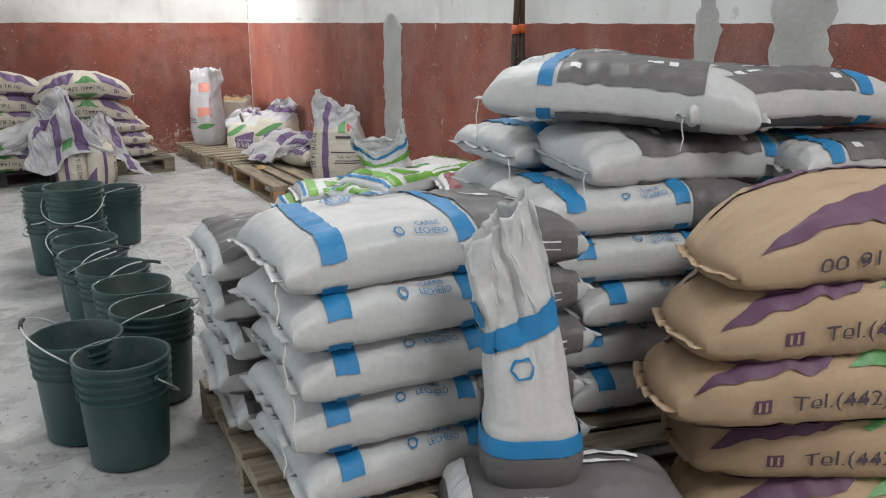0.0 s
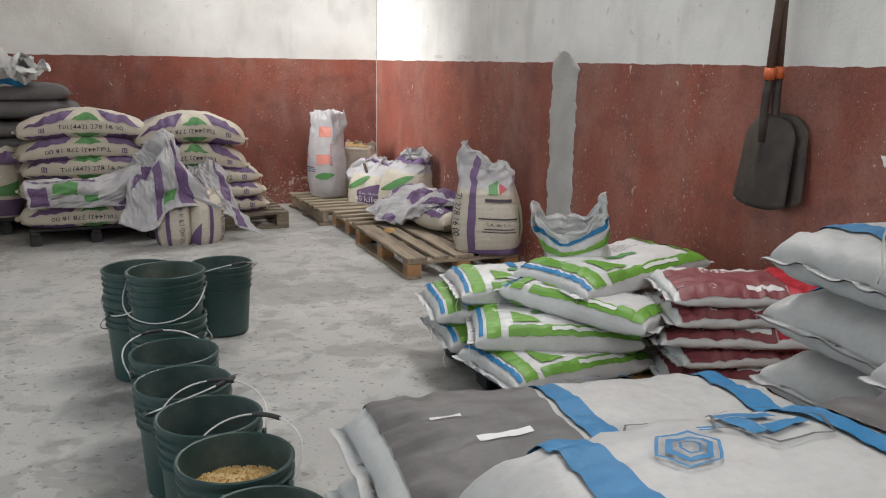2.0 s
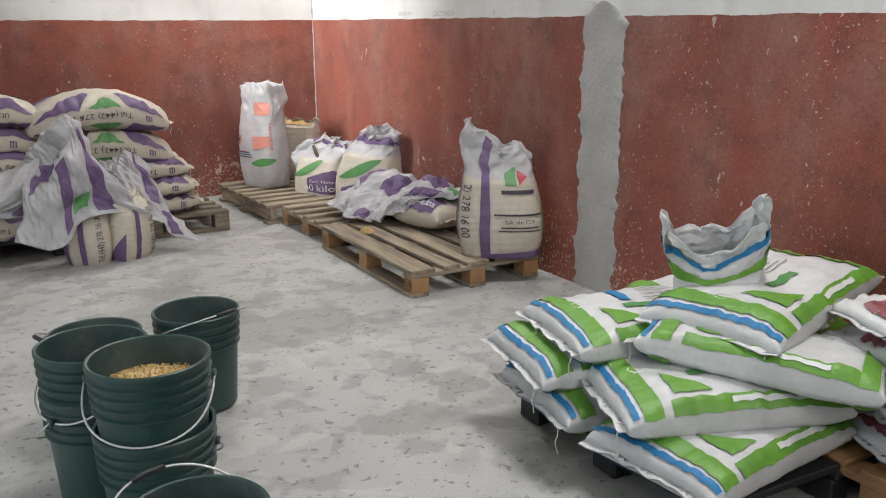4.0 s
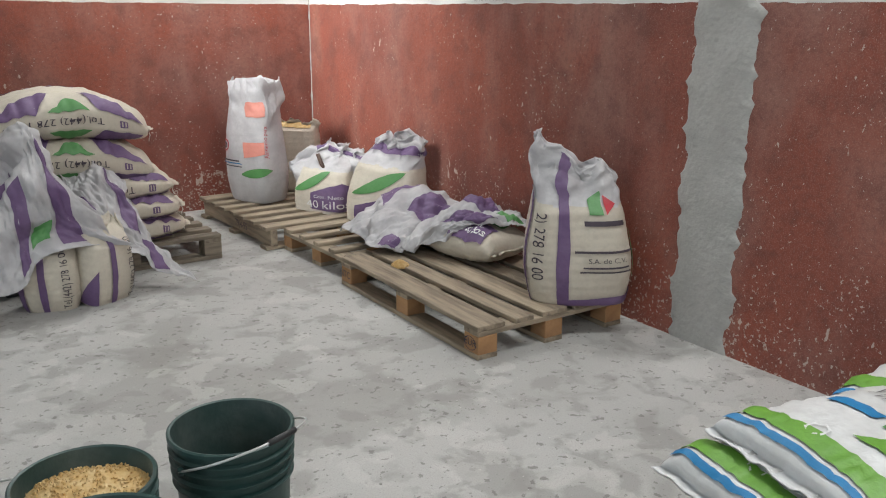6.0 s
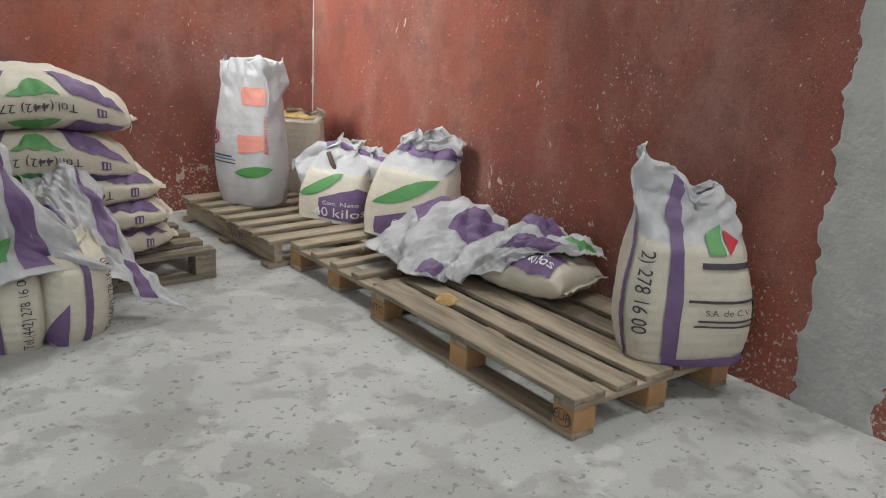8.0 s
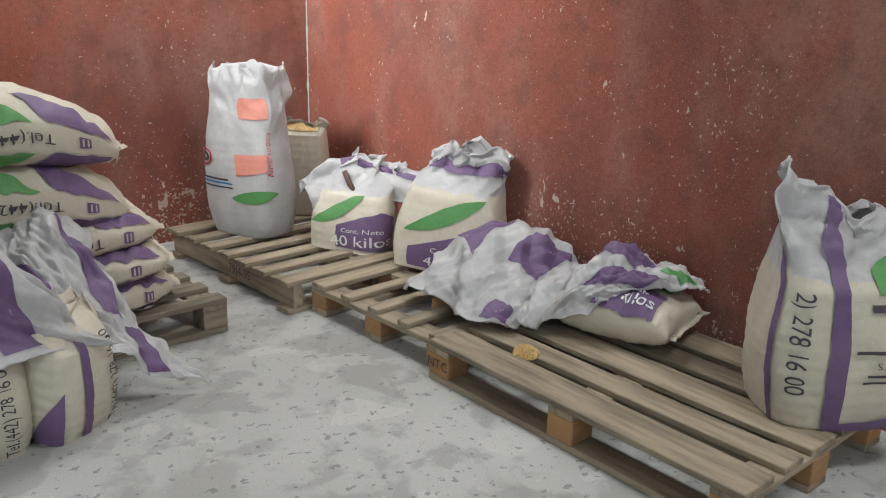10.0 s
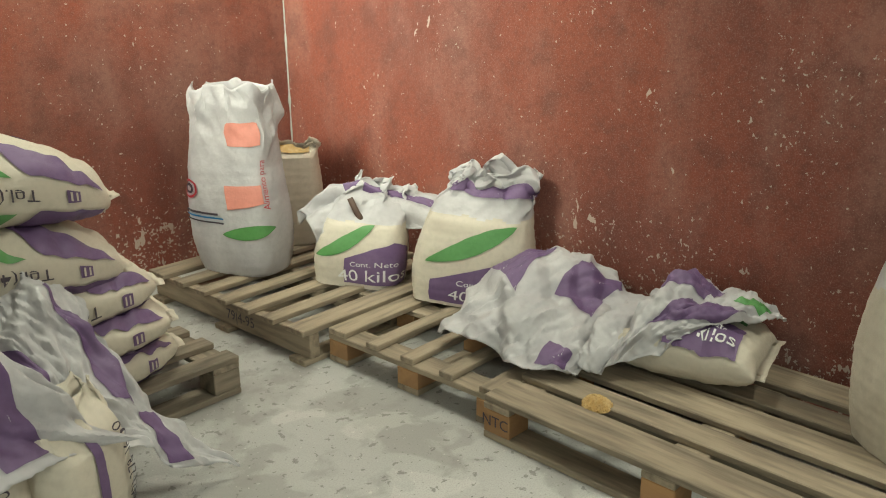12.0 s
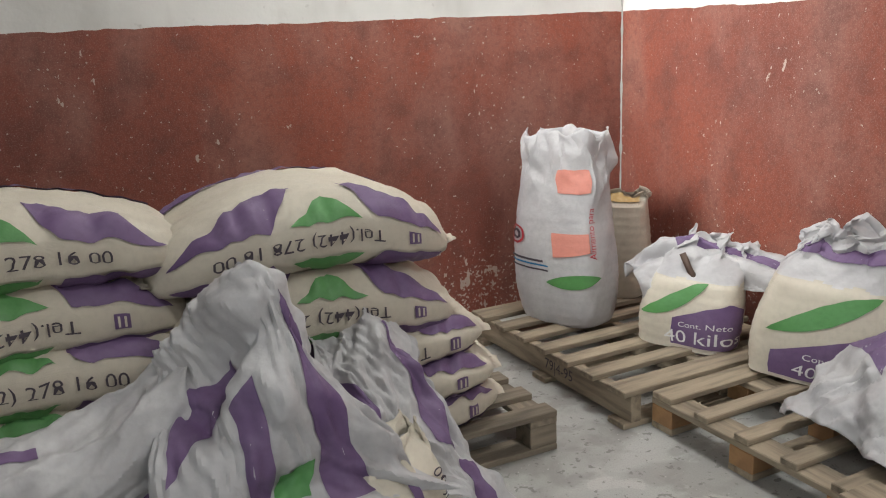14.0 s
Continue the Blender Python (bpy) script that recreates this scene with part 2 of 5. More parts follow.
M = {
    "wall": wall_material("red_and_white_wall", 1.398), "white_wall": wall_material("white_wall", 0), "floor": floor_material(),
    "plaster": material("grey_cement_patch", (0.43, 0.42, 0.40), 0.85, (0.33, 0.32, 0.30), 5, 0.8, bump=0.4, bump_scale=40),
    "ceiling": material("corrugated_roof", (0.55, 0.55, 0.54), 0.6),
    "paper": material("white_woven_plastic", (0.50, 0.49, 0.485), 0.45, (0.44, 0.465, 0.455), 5, 0.8, bump=0.25, bump_scale=26, gloss=0.4, crinkle=0.35),
    "grey": material("charcoal_print", (0.105, 0.098, 0.098), 0.5, (0.15, 0.14, 0.138), 7, 0.8, bump=0.25, bump_scale=26, gloss=0.4, crinkle=0.35),
    "blue": material("blue_print", (0.02, 0.19, 0.42), 0.5, (0.03, 0.16, 0.33), 8, 0.6, gloss=0.35),
    "white": material("white_print", (0.72, 0.72, 0.72), 0.5),
    "cream": material("cream_woven_sack", (0.60, 0.545, 0.455), 0.42, (0.52, 0.46, 0.38), 6, 0.7, bump=0.3, weave=330, gloss=0.5, crinkle=0.3),
    "tan": material("tan_woven_sack", (0.44, 0.315, 0.20), 0.55, (0.35, 0.24, 0.15), 6, 0.7, bump=0.3, weave=330, gloss=0.35),
    "sheer": material("milky_woven_plastic", (0.62, 0.605, 0.615), 0.4, (0.47, 0.455, 0.475), 7, 0.9, bump=0.5, bump_scale=30, clear=0.28, gloss=0.5, crinkle=0.75),
    "purple": material("purple_print", (0.13, 0.075, 0.17), 0.5, (0.18, 0.12, 0.22), 8, 0.7, weave=330, gloss=0.4),
    "plum": material("plum_print", (0.105, 0.045, 0.09), 0.55, (0.14, 0.07, 0.115), 8, 0.7, weave=330),
    "green": material("leaf_green_print", (0.085, 0.25, 0.075), 0.5, (0.11, 0.28, 0.1), 8, 0.6),
    "lime": material("bright_green_print", (0.14, 0.33, 0.035), 0.45, (0.11, 0.26, 0.04), 8, 0.7),
    "glossy": material("glossy_white_feed_sack", (0.66, 0.66, 0.66), 0.38, (0.52, 0.51, 0.5), 6, 0.8, bump=0.3, bump_scale=24, crinkle=0.5),
    "maroon": material("maroon_print", (0.20, 0.045, 0.055), 0.5, (0.26, 0.09, 0.09), 9, 0.8),
    "red": material("red_print", (0.45, 0.025, 0.04), 0.45),
    "coral": material("faded_coral_print", (0.62, 0.24, 0.19), 0.5),
    "ink": material("dark_ink", (0.06, 0.045, 0.06), 0.6),
    "thread": material("white_sewing_thread", (0.7, 0.68, 0.64), 0.8),
    "wood": material("weathered_pallet_wood", (0.31, 0.25, 0.18), 0.75, (0.12, 0.093, 0.068), 34, 0.95, grain=150, bump=0.35, bump_scale=60, spread=0.2),
    "wood_x": material("weathered_pallet_wood", (0.31, 0.25, 0.18), 0.75, (0.12, 0.093, 0.068), 34, 0.95, grain=150, bump=0.35, bump_scale=60, spread=0.2, run=(0.12, 1, 1)),
    "wood_y": material("weathered_pallet_wood", (0.31, 0.25, 0.18), 0.75, (0.12, 0.093, 0.068), 34, 0.95, grain=150, bump=0.35, bump_scale=60, spread=0.2, run=(1, 0.12, 1)),
    "wood_grey": material("greyed_pallet_wood", (0.25, 0.205, 0.155), 0.8, (0.11, 0.092, 0.07), 34, 0.95, grain=150, bump=0.35, bump_scale=60, spread=0.2),
    "wood_grey_x": material("greyed_pallet_wood", (0.25, 0.205, 0.155), 0.8, (0.11, 0.092, 0.07), 34, 0.95, grain=150, bump=0.35, bump_scale=60, spread=0.2, run=(0.12, 1, 1)),
    "wood_grey_y": material("greyed_pallet_wood", (0.25, 0.205, 0.155), 0.8, (0.11, 0.092, 0.07), 34, 0.95, grain=150, bump=0.35, bump_scale=60, spread=0.2, run=(1, 0.12, 1)),
    "block": material("orange_pallet_block", (0.40, 0.22, 0.10), 0.8, (0.28, 0.15, 0.075), 12, 0.8, bump=0.35, bump_scale=60, spread=0.15),
    "block_x": material("orange_pallet_block", (0.40, 0.22, 0.10), 0.8, (0.28, 0.15, 0.075), 12, 0.8, bump=0.35, bump_scale=60, spread=0.15, run=(0.12, 1, 1)),
    "block_y": material("orange_pallet_block", (0.40, 0.22, 0.10), 0.8, (0.28, 0.15, 0.075), 12, 0.8, bump=0.35, bump_scale=60, spread=0.15, run=(1, 0.12, 1)),
    "black": material("black_plastic", (0.018, 0.018, 0.02), 0.55, (0.04, 0.04, 0.04), 8, 0.5),
    "bucket": material("dark_green_bucket_plastic", (0.016, 0.05, 0.046), 0.42, (0.045, 0.075, 0.068), 6, 0.85, bump=0.12, bump_scale=30, gloss=0.5),
    "bucket_in": material("dusty_green_plastic", (0.02, 0.048, 0.045), 0.6, (0.085, 0.105, 0.098), 7, 0.9),
    "wire": material("galvanised_wire", (0.62, 0.62, 0.62), 0.35, metal=0.4),
    "corn": material("cracked_corn", (0.55, 0.36, 0.14), 0.7, (0.68, 0.52, 0.28), 40, 1.0, grain=180),
    "steel": material("worn_shovel_steel", (0.045, 0.036, 0.032), 0.55, (0.10, 0.08, 0.065), 7, 0.8, metal=0.3, bump=0.25),
    "handle": material("dark_shovel_wood", (0.075, 0.042, 0.03), 0.6, (0.12, 0.075, 0.05), 12, 0.8),
    "orange": material("orange_plastic", (0.62, 0.13, 0.04), 0.5),
}


# ---------------------------------------------------------------- mesh helpers
def mesh_ob(name, verts, faces, mat, parent=None, label="", smooth=True):
    me = bpy.data.meshes.new(name)
    me.from_pydata([tuple(v) for v in verts], [], faces)
    if smooth:
        me.polygons.foreach_set("use_smooth", [True] * len(me.polygons))
    mats = mat if isinstance(mat, (list, tuple)) else [mat]
    for q in mats:
        me.materials.append(M[q])
    ob = new(name, me)
    ob.parent = parent
    if label:
        ob["label"] = label
    return ob


def part(name, bm, mat, parent=None, label="", smooth=False):
    me = bpy.data.meshes.new(name)
    bm.to_mesh(me)
    bm.free()
    if smooth:
        me.polygons.foreach_set("use_smooth", [True] * len(me.polygons))
    me.materials.append(M[mat])
    ob = new(name, me)
    ob.parent = parent
    if label:
        ob["label"] = label
    return ob


BOXES = {}


def box(name, lo, hi, mat, parent=None, bevel=0.004, label=""):
    """A bevelled box between two corners; alike boxes share one mesh."""
    size = tuple(round(b - a, 4) for a, b in zip(lo, hi))
    key = (size, mat, bevel)
    if key not in BOXES:
        bm = bmesh.new()
        bmesh.ops.create_cube(bm, size=1, matrix=Matrix.Diagonal((*size, 1)))
        if bevel:
            bmesh.ops.bevel(bm, geom=bm.edges[:], offset=bevel, segments=1, affect="EDGES")
        me = bpy.data.meshes.new(name)
        bm.to_mesh(me)
        bm.free()
        me.materials.append(M[mat])
        BOXES[key] = me
    ob = new(name, BOXES[key])
    ob.parent = parent
    ob.location = [(a + b) / 2 for a, b in zip(lo, hi)]
    if label:
        ob["label"] = label
    return ob


def tube(name, points, radius, mat, parent=None, label="", sides=8):
    """A round bar along a line of points."""
    pts = [Vector(p) for p in points]
    verts, faces = [], []
    for i, p in enumerate(pts):
        d = (pts[min(i + 1, len(pts) - 1)] - pts[max(i - 1, 0)]).normalized()
        a = d.orthogonal().normalized() if i == 0 else (a - d * a.dot(d)).normalized()
        b = d.cross(a)
        for k in range(sides):
            w = 2 * math.pi * k / sides
            verts.append(p + (a * math.cos(w) + b * math.sin(w)) * radius)
    for i in range(len(pts) - 1):
        for k in range(sides):
            k2 = (k + 1) % sides
            faces.append((i * sides + k, i * sides + k2, (i + 1) * sides + k2, (i + 1) * sides + k))
    faces.append(tuple(range(sides))[::-1])
    faces.append(tuple(range((len(pts) - 1) * sides, len(pts) * sides)))
    return mesh_ob(name, verts, faces, mat, parent, label)


def nz(x, y, z=0.0):
    return noise.noise(Vector((x, y, z)))


FOLDS = {}


def facet(x, y, z, seed, n=8):
    """Crumpled sheet: straight sharp creases in many directions, about -1 to 1."""
    if seed not in FOLDS:
        rnd = random.Random(int(seed * 977))
        rows = []
        for k in range(n):
            d = Vector((rnd.gauss(0, 1), rnd.gauss(0, 1), rnd.gauss(0, 0.8))).normalized() * 0.8 * 1.36 ** k
            rows.append((d.x, d.y, d.z, rnd.random(), 1.36 ** (-0.9 * k)))
        FOLDS[seed] = rows
    w = 0.12 * nz(x * 2.1, y * 2.1, z * 2 + seed)
    tot = 0.0
    for dx, dy, dz, ph, amp in FOLDS[seed]:
        tot += amp * (4 * abs((dx * x + dy * y + dz * z + ph + w) % 1.0 - 0.5) - 1)
    return tot * 0.42


# ---------------------------------------------------------------- print on sacks
def on(surf, x, y, lift):
    """The place lift metres over the skin of a sack at its print coordinates x, y."""
    e = 0.004
    p = surf(x, y)
    n = (surf(x + e, y) - surf(x - e, y)).cross(surf(x, y + e) - surf(x, y - e))
    return p + n.normalized() * lift if n.length > 1e-12 else p


def ribbon(name, surf, x0, x1, low, high, mat, parent, lift=0.005, step=0.012, label=""):
    """A printed field between the curves low(x) and high(x) (numbers or functions)."""
    lo = low if callable(low) else lambda x: low
    hi = high if callable(high) else lambda x: high
    nx = max(2, int(abs(x1 - x0) / step))
    tall = max(abs(hi(x0 + (x1 - x0) * i / nx) - lo(x0 + (x1 - x0) * i / nx)) for i in range(nx + 1))
    ny = max(2, int(tall / step))
    verts, faces = [], []
    for i in range(nx + 1):
        x = x0 + (x1 - x0) * i / nx
        for j in range(ny + 1):
            verts.append(on(surf, x, lo(x) + (hi(x) - lo(x)) * j / ny, lift))
    for i in range(nx):
        for j in range(ny):
            a = i * (ny + 1) + j
            faces.append((a, a + ny + 1, a + ny + 2, a + 1))
    return mesh_ob(name, verts, faces, mat, parent, label)


GLYPHS = {}


def glyphs(text):
    """Flat triangles of a line of text, one unit high, centred."""
    if text not in GLYPHS:
        cu = bpy.data.curves.new("text", "FONT")
        cu.body, cu.align_x, cu.align_y, cu.resolution_u = text, "CENTER", "CENTER", 4
        ob = new("text", cu)
        bpy.context.view_layer.update()
        me = ob.evaluated_get(bpy.context.evaluated_depsgraph_get()).to_mesh()
        GLYPHS[text] = ([v.co.copy() for v in me.vertices], [tuple(p.vertices) for p in me.polygons])
        bpy.data.objects.remove(ob)
        bpy.data.curves.remove(cu)
    return GLYPHS[text]


def lettering(surf, text, x, y, size, turn, mat, parent, lift=0.009, stretch=1.0):
    vs, fs = glyphs(text)
    c, s = math.cos(radians(turn)), math.sin(radians(turn))
    out = [on(surf, x + (c * v.x * stretch - s * v.y) * size, y + (s * v.x * stretch + c * v.y) * size, lift) for v in vs]
    return mesh_ob("lettering", out, fs, mat, parent, smooth=False)


def ring(name, surf, x, y, r, sides, width, mat, parent, turn=0.0, lift=0.007):
    verts, faces = [], []
    for k in range(sides * 3):
        a = 2 * math.pi * k / (sides * 3) + turn
        f = 1.0
        if sides < 10:
            h = math.pi / sides
            f = math.cos(h) / math.cos((a - turn) % (2 * h) - h)
        for q in (r, r - width):
            verts.append(on(surf, x + q * f * math.cos(a), y + q * f * math.sin(a), lift))
    n = sides * 3
    for k in range(n):
        j = (k + 1) % n
        faces.append((2 * k, 2 * j, 2 * j + 1, 2 * k + 1))
    return mesh_ob(name, verts, faces, mat, parent)


# ---------------------------------------------------------------- closed sacks
def sack_skin(L, W, H, seed, pinch=0.0, bend=0.0, crease=0.012, flat=3.2, ear=0.05, lump=0.012, full=2.0, side_flat=3.0):
    """The skin of a filled, sewn sack lying flat: x along it, y across, z = 0 where it lies."""

    def skin(x, y, side=1):
        u, v = 2 * x / L, 2 * y / W
        cu, cv = max(-1, min(1, u)), max(-1, min(1, v))
        prof = max(0.0, (1 - abs(cu) ** flat) * (1 - abs(cv) ** side_flat)) ** (1 / full)
        edge = 1 - prof
        px = L / 2 * (u - ear * cu * cu * cu * (1 - cv * cv))
        py = W / 2 * v * (1 - pinch * abs(cu) ** 3) * (1 - 0.05 * (1 - cu * cu))
        wr = nz(u * 2 + seed, v * 9, seed) * abs(cu) ** 2 + nz(u * 11, v * 2 + seed, seed * 2) * abs(cv) ** 2
        wr = wr * crease * 1.6 * min(1, prof * 2.2) + (nz(u * 5 + seed, v * 5, 7) * 0.5 + nz(u * 15, v * 12 + seed, 2) * 0.3 + max(0, nz(u * 3 + v * 4, v * 2 - u * 5, seed)) * 0.6) * crease * prof
        big = nz(u * 1.6 + seed * 3, v * 1.6, 3.3) * lump * prof
        zs = 0.46 * H + 0.012 * nz(u * 3 + seed, v * 3, 1) * edge
        if side > 0:
            z = zs + (H - zs) * prof ** 0.85 + wr + big
        else:
            z = zs - zs * prof ** 0.7 * 0.98 + abs(wr) * 0.7
        if abs(u) > 1:
            z += 0.014 * nz(v * 5, seed, 5)
        z -= bend * cu * cu
        py += 0.006 * nz(u * 7, seed, v)
        return Vector((px, py, z))

    return skin


def sack_mesh(name, skin, L, W, mat, nu=44, nv=28, flange=0.028, underside=None):
    """Top and bottom of a sack, joined at the side folds and at the flat sewn ends."""
    def ease(t):
        return math.sin(t * math.pi / 2)
    us = [-L / 2 - flange] + [L / 2 * ease(-1 + 2 * i / nu) for i in range(nu + 1)] + [L / 2 + flange]
    vs = [W / 2 * ease(-1 + 2 * j / nv) for j in range(nv + 1)]
    verts, faces, mats = [], [], []
    n = len(vs)
    for side in (1, -1):
        base = len(verts)
        for u in us:
            for v in vs:
                p = skin(u, v, side)
                if abs(u) > L / 2:
                    p.z += side * 0.0015
                verts.append(p)
        for i in range(len(us) - 1):
            for j in range(n - 1):
                a = base + i * n + j
                f = (a, a + n, a + n + 1, a + 1)
                faces.append(f if side > 0 else f[::-1])
                mats.append(0 if side > 0 or not underside else 1)
    ob = mesh_ob(name, verts, faces, [mat, underside] if underside else mat)
    ob.data.polygons.foreach_set("material_index", mats)
    bm = bmesh.new()
    bm.from_mesh(ob.data)
    bmesh.ops.remove_doubles(bm, verts=bm.verts[:], dist=0.0006)
    bm.to_mesh(ob.data)
    bm.free()
    return ob


def thread(ob, skin, x, y, length, seed):
    p = skin(x, y)
    tube("thread", [p + Vector((0.004 * math.sin(i * 1.7 + seed), -0.01 + 0.003 * math.cos(i * 2 + seed), -length * i / 5)) for i in range(6)], 0.002, "thread", ob, "loose white sewing thread", 5)


def under(skin):
    return lambda x, y: skin(x, -y, -1)


def flank(skin, W):
    """Print coordinates round the long side of a sack: x along it, y metres over (+) or under (-) the side fold."""
    tabs = {}
    for side in (1, -1):
        q, last, rows = 0.0, skin(0, -W / 2, side), [(0.0, -W / 2)]
        for i in range(1, 61):
            v = -W / 2 * (1 - 1.4 * (i / 60) ** 2)
            p = skin(0, v, side)
            q += (p - last).length
            last = p
            rows.append((q, v))
        tabs[side] = rows

    def surf(x, q):
        side = 1 if q >= 0 else -1
        rows = tabs[side]
        a = abs(q)
        for (q0, v0), (q1, v1) in zip(rows, rows[1:]):
            if a <= q1:
                return skin(x, v0 + (v1 - v0) * (a - q0) / max(1e-9, q1 - q0), side)
        return skin(x, rows[-1][1], side)

    return surf


def grey_sack(m, seed, label, L=0.86, W=0.50, H=0.165, bend=0.0, dark=False, group="stacked mineral feed sacks", fine=True, flip=1, back=False):
    """White feed sack: blue bands across it, a charcoal field at one end."""
    skin = sack_skin(L, W, H, seed, 0.0, bend, 0.010, 4.4, 0.03, 0.014, 2.7, 4.0)
    ob = tagged(sack_mesh("feed_sack", skin, L, W, "grey" if dark else "paper", 58 if fine else 26, 36 if fine else 16), label, "sack", group)
    ob.matrix_world = m
    if not fine:
        return ob
    for s, surf in ((1, lambda x, y: skin(x, y, 1)), (-1, under(skin))):
        if s < 0 and dark:
            continue
        if dark:
            ribbon("stripe", surf, -0.30, -0.25, -W * 0.47, W * 0.47, "paper", ob)
        elif back:
            ribbon("stripe", surf, -0.265 * flip, -0.215 * flip, -W * 0.495, W * 0.495, "blue", ob)
            ribbon("printed_panel", surf, -0.20 * flip, 0.27 * flip, -W * 0.49, W * 0.49, "grey", ob, label="charcoal printed field")
        else:
            ribbon("stripe", surf, -0.345 * flip, -0.28 * flip, -W * 0.495, W * 0.495, "blue", ob)
            ribbon("stripe", surf, 0.035 * flip, 0.085 * flip, -W * 0.495, W * 0.495, "blue", ob)
            ribbon("printed_panel", surf, 0.10 * flip, 0.415 * flip, -W * 0.49, W * 0.49, "grey", ob, label="charcoal printed field")
    top = lambda x, y: skin(x, y, 1)
    if back:
        for x, y, a, w in ((-0.12, 0.1, 0.13, 0.02), (-0.1, 0.06, 0.06, 0.012), (0.1, -0.12, 0.05, 0.03), (0.16, -0.13, 0.03, 0.05), (0.02, 0.0, 0.10, 0.02), (-0.15, -W * 0.4, 0.03, 0.03)):
            ribbon("print_bar", top, x * flip - a / 2, x * flip + a / 2, y - w / 2, y + w / 2, "white", ob, 0.007)
        ring("emblem", top, -0.33 * flip, 0.0, 0.03, 6, 0.006, "blue", ob)
    elif not dark:
        ring("emblem", top, -0.19 * flip, 0.10, 0.048, 6, 0.005, "blue", ob)
        ring("emblem", top, -0.19 * flip, 0.10, 0.034, 6, 0.010, "blue", ob)
        ring("emblem", top, -0.19 * flip, 0.10, 0.016, 6, 0.004, "blue", ob)
        for q in (0.145, 0.152):
            ribbon("print_bar", top, -0.145 * flip, -0.105 * flip, q - 0.002, q + 0.002, "blue", ob, 0.006)
        # large outlined shield with a bold bent bar in it
        ring("emblem", top, -0.03 * flip, 0.145, 0.09, 6, 0.005, "grey", ob)
        ribbon("emblem", top, -0.095, 0.0, 0.165, 0.192, "blue", ob, 0.006)
        ribbon("emblem", top, -0.095, -0.068, 0.10, 0.163, "blue", ob, 0.006)
        ribbon("emblem", top, -0.066, 0.02, lambda x: 0.095 + 0.3 * (x + 0.066), lambda x: 0.12 + 0.3 * (x + 0.066), "blue", ob, 0.006)
        edge = flank(skin, W)
        ring("emblem", edge, -0.13 * flip, 0.075, 0.016, 6, 0.005, "blue", ob)
        lettering(edge, "CARNE", -0.045 * flip, 0.09, 0.022, 0, "blue", ob)
        lettering(edge, "LECHERO", -0.04 * flip, 0.066, 0.022, 0, "blue", ob)
        ribbon("printed_panel", edge, 0.10 * flip, 0.40 * flip, -0.05, 0.05, "grey", ob, 0.006)
        for x, q, a, b in ((0.19, 0.0, 0.03, 0.032), (0.29, 0.012, 0.11, 0.008), (0.29, -0.006, 0.11, 0.007)):
            ribbon("print_bar", edge, x * flip - a / 2, x * flip + a / 2, q - b / 2, q + b / 2, "white", ob, 0.008)
        for x, y, a, b in ((0.22, 0.03, 0.10, 0.022), (0.3, -0.07, 0.06, 0.018)):
            ribbon("print_bar", top, x * flip - a / 2, x * flip + a / 2, y - b / 2, y + b / 2, "white", ob, 0.007)
    else:
        edge = flank(skin, W)
        lettering(edge, "LECHERO", 0.0, 0.10, 0.05, 0, "white", ob)
        lettering(edge, "CARNE", -0.06, 0.04, 0.04, 0, "white", ob)
        for x, y, a, b in ((0.1, 0.1, 0.2, 0.02), (0.1, 0.06, 0.14, 0.015), (-0.1, -0.1, 0.06, 0.03)):
            ribbon("print_bar", top, x - a / 2, x + a / 2, y - b / 2, y + b / 2, "white", ob, 0.007)
    thread(ob, skin, -L / 2 - 0.02, -W * 0.46, 0.09 + 0.03 * (seed % 3), seed)
    return ob


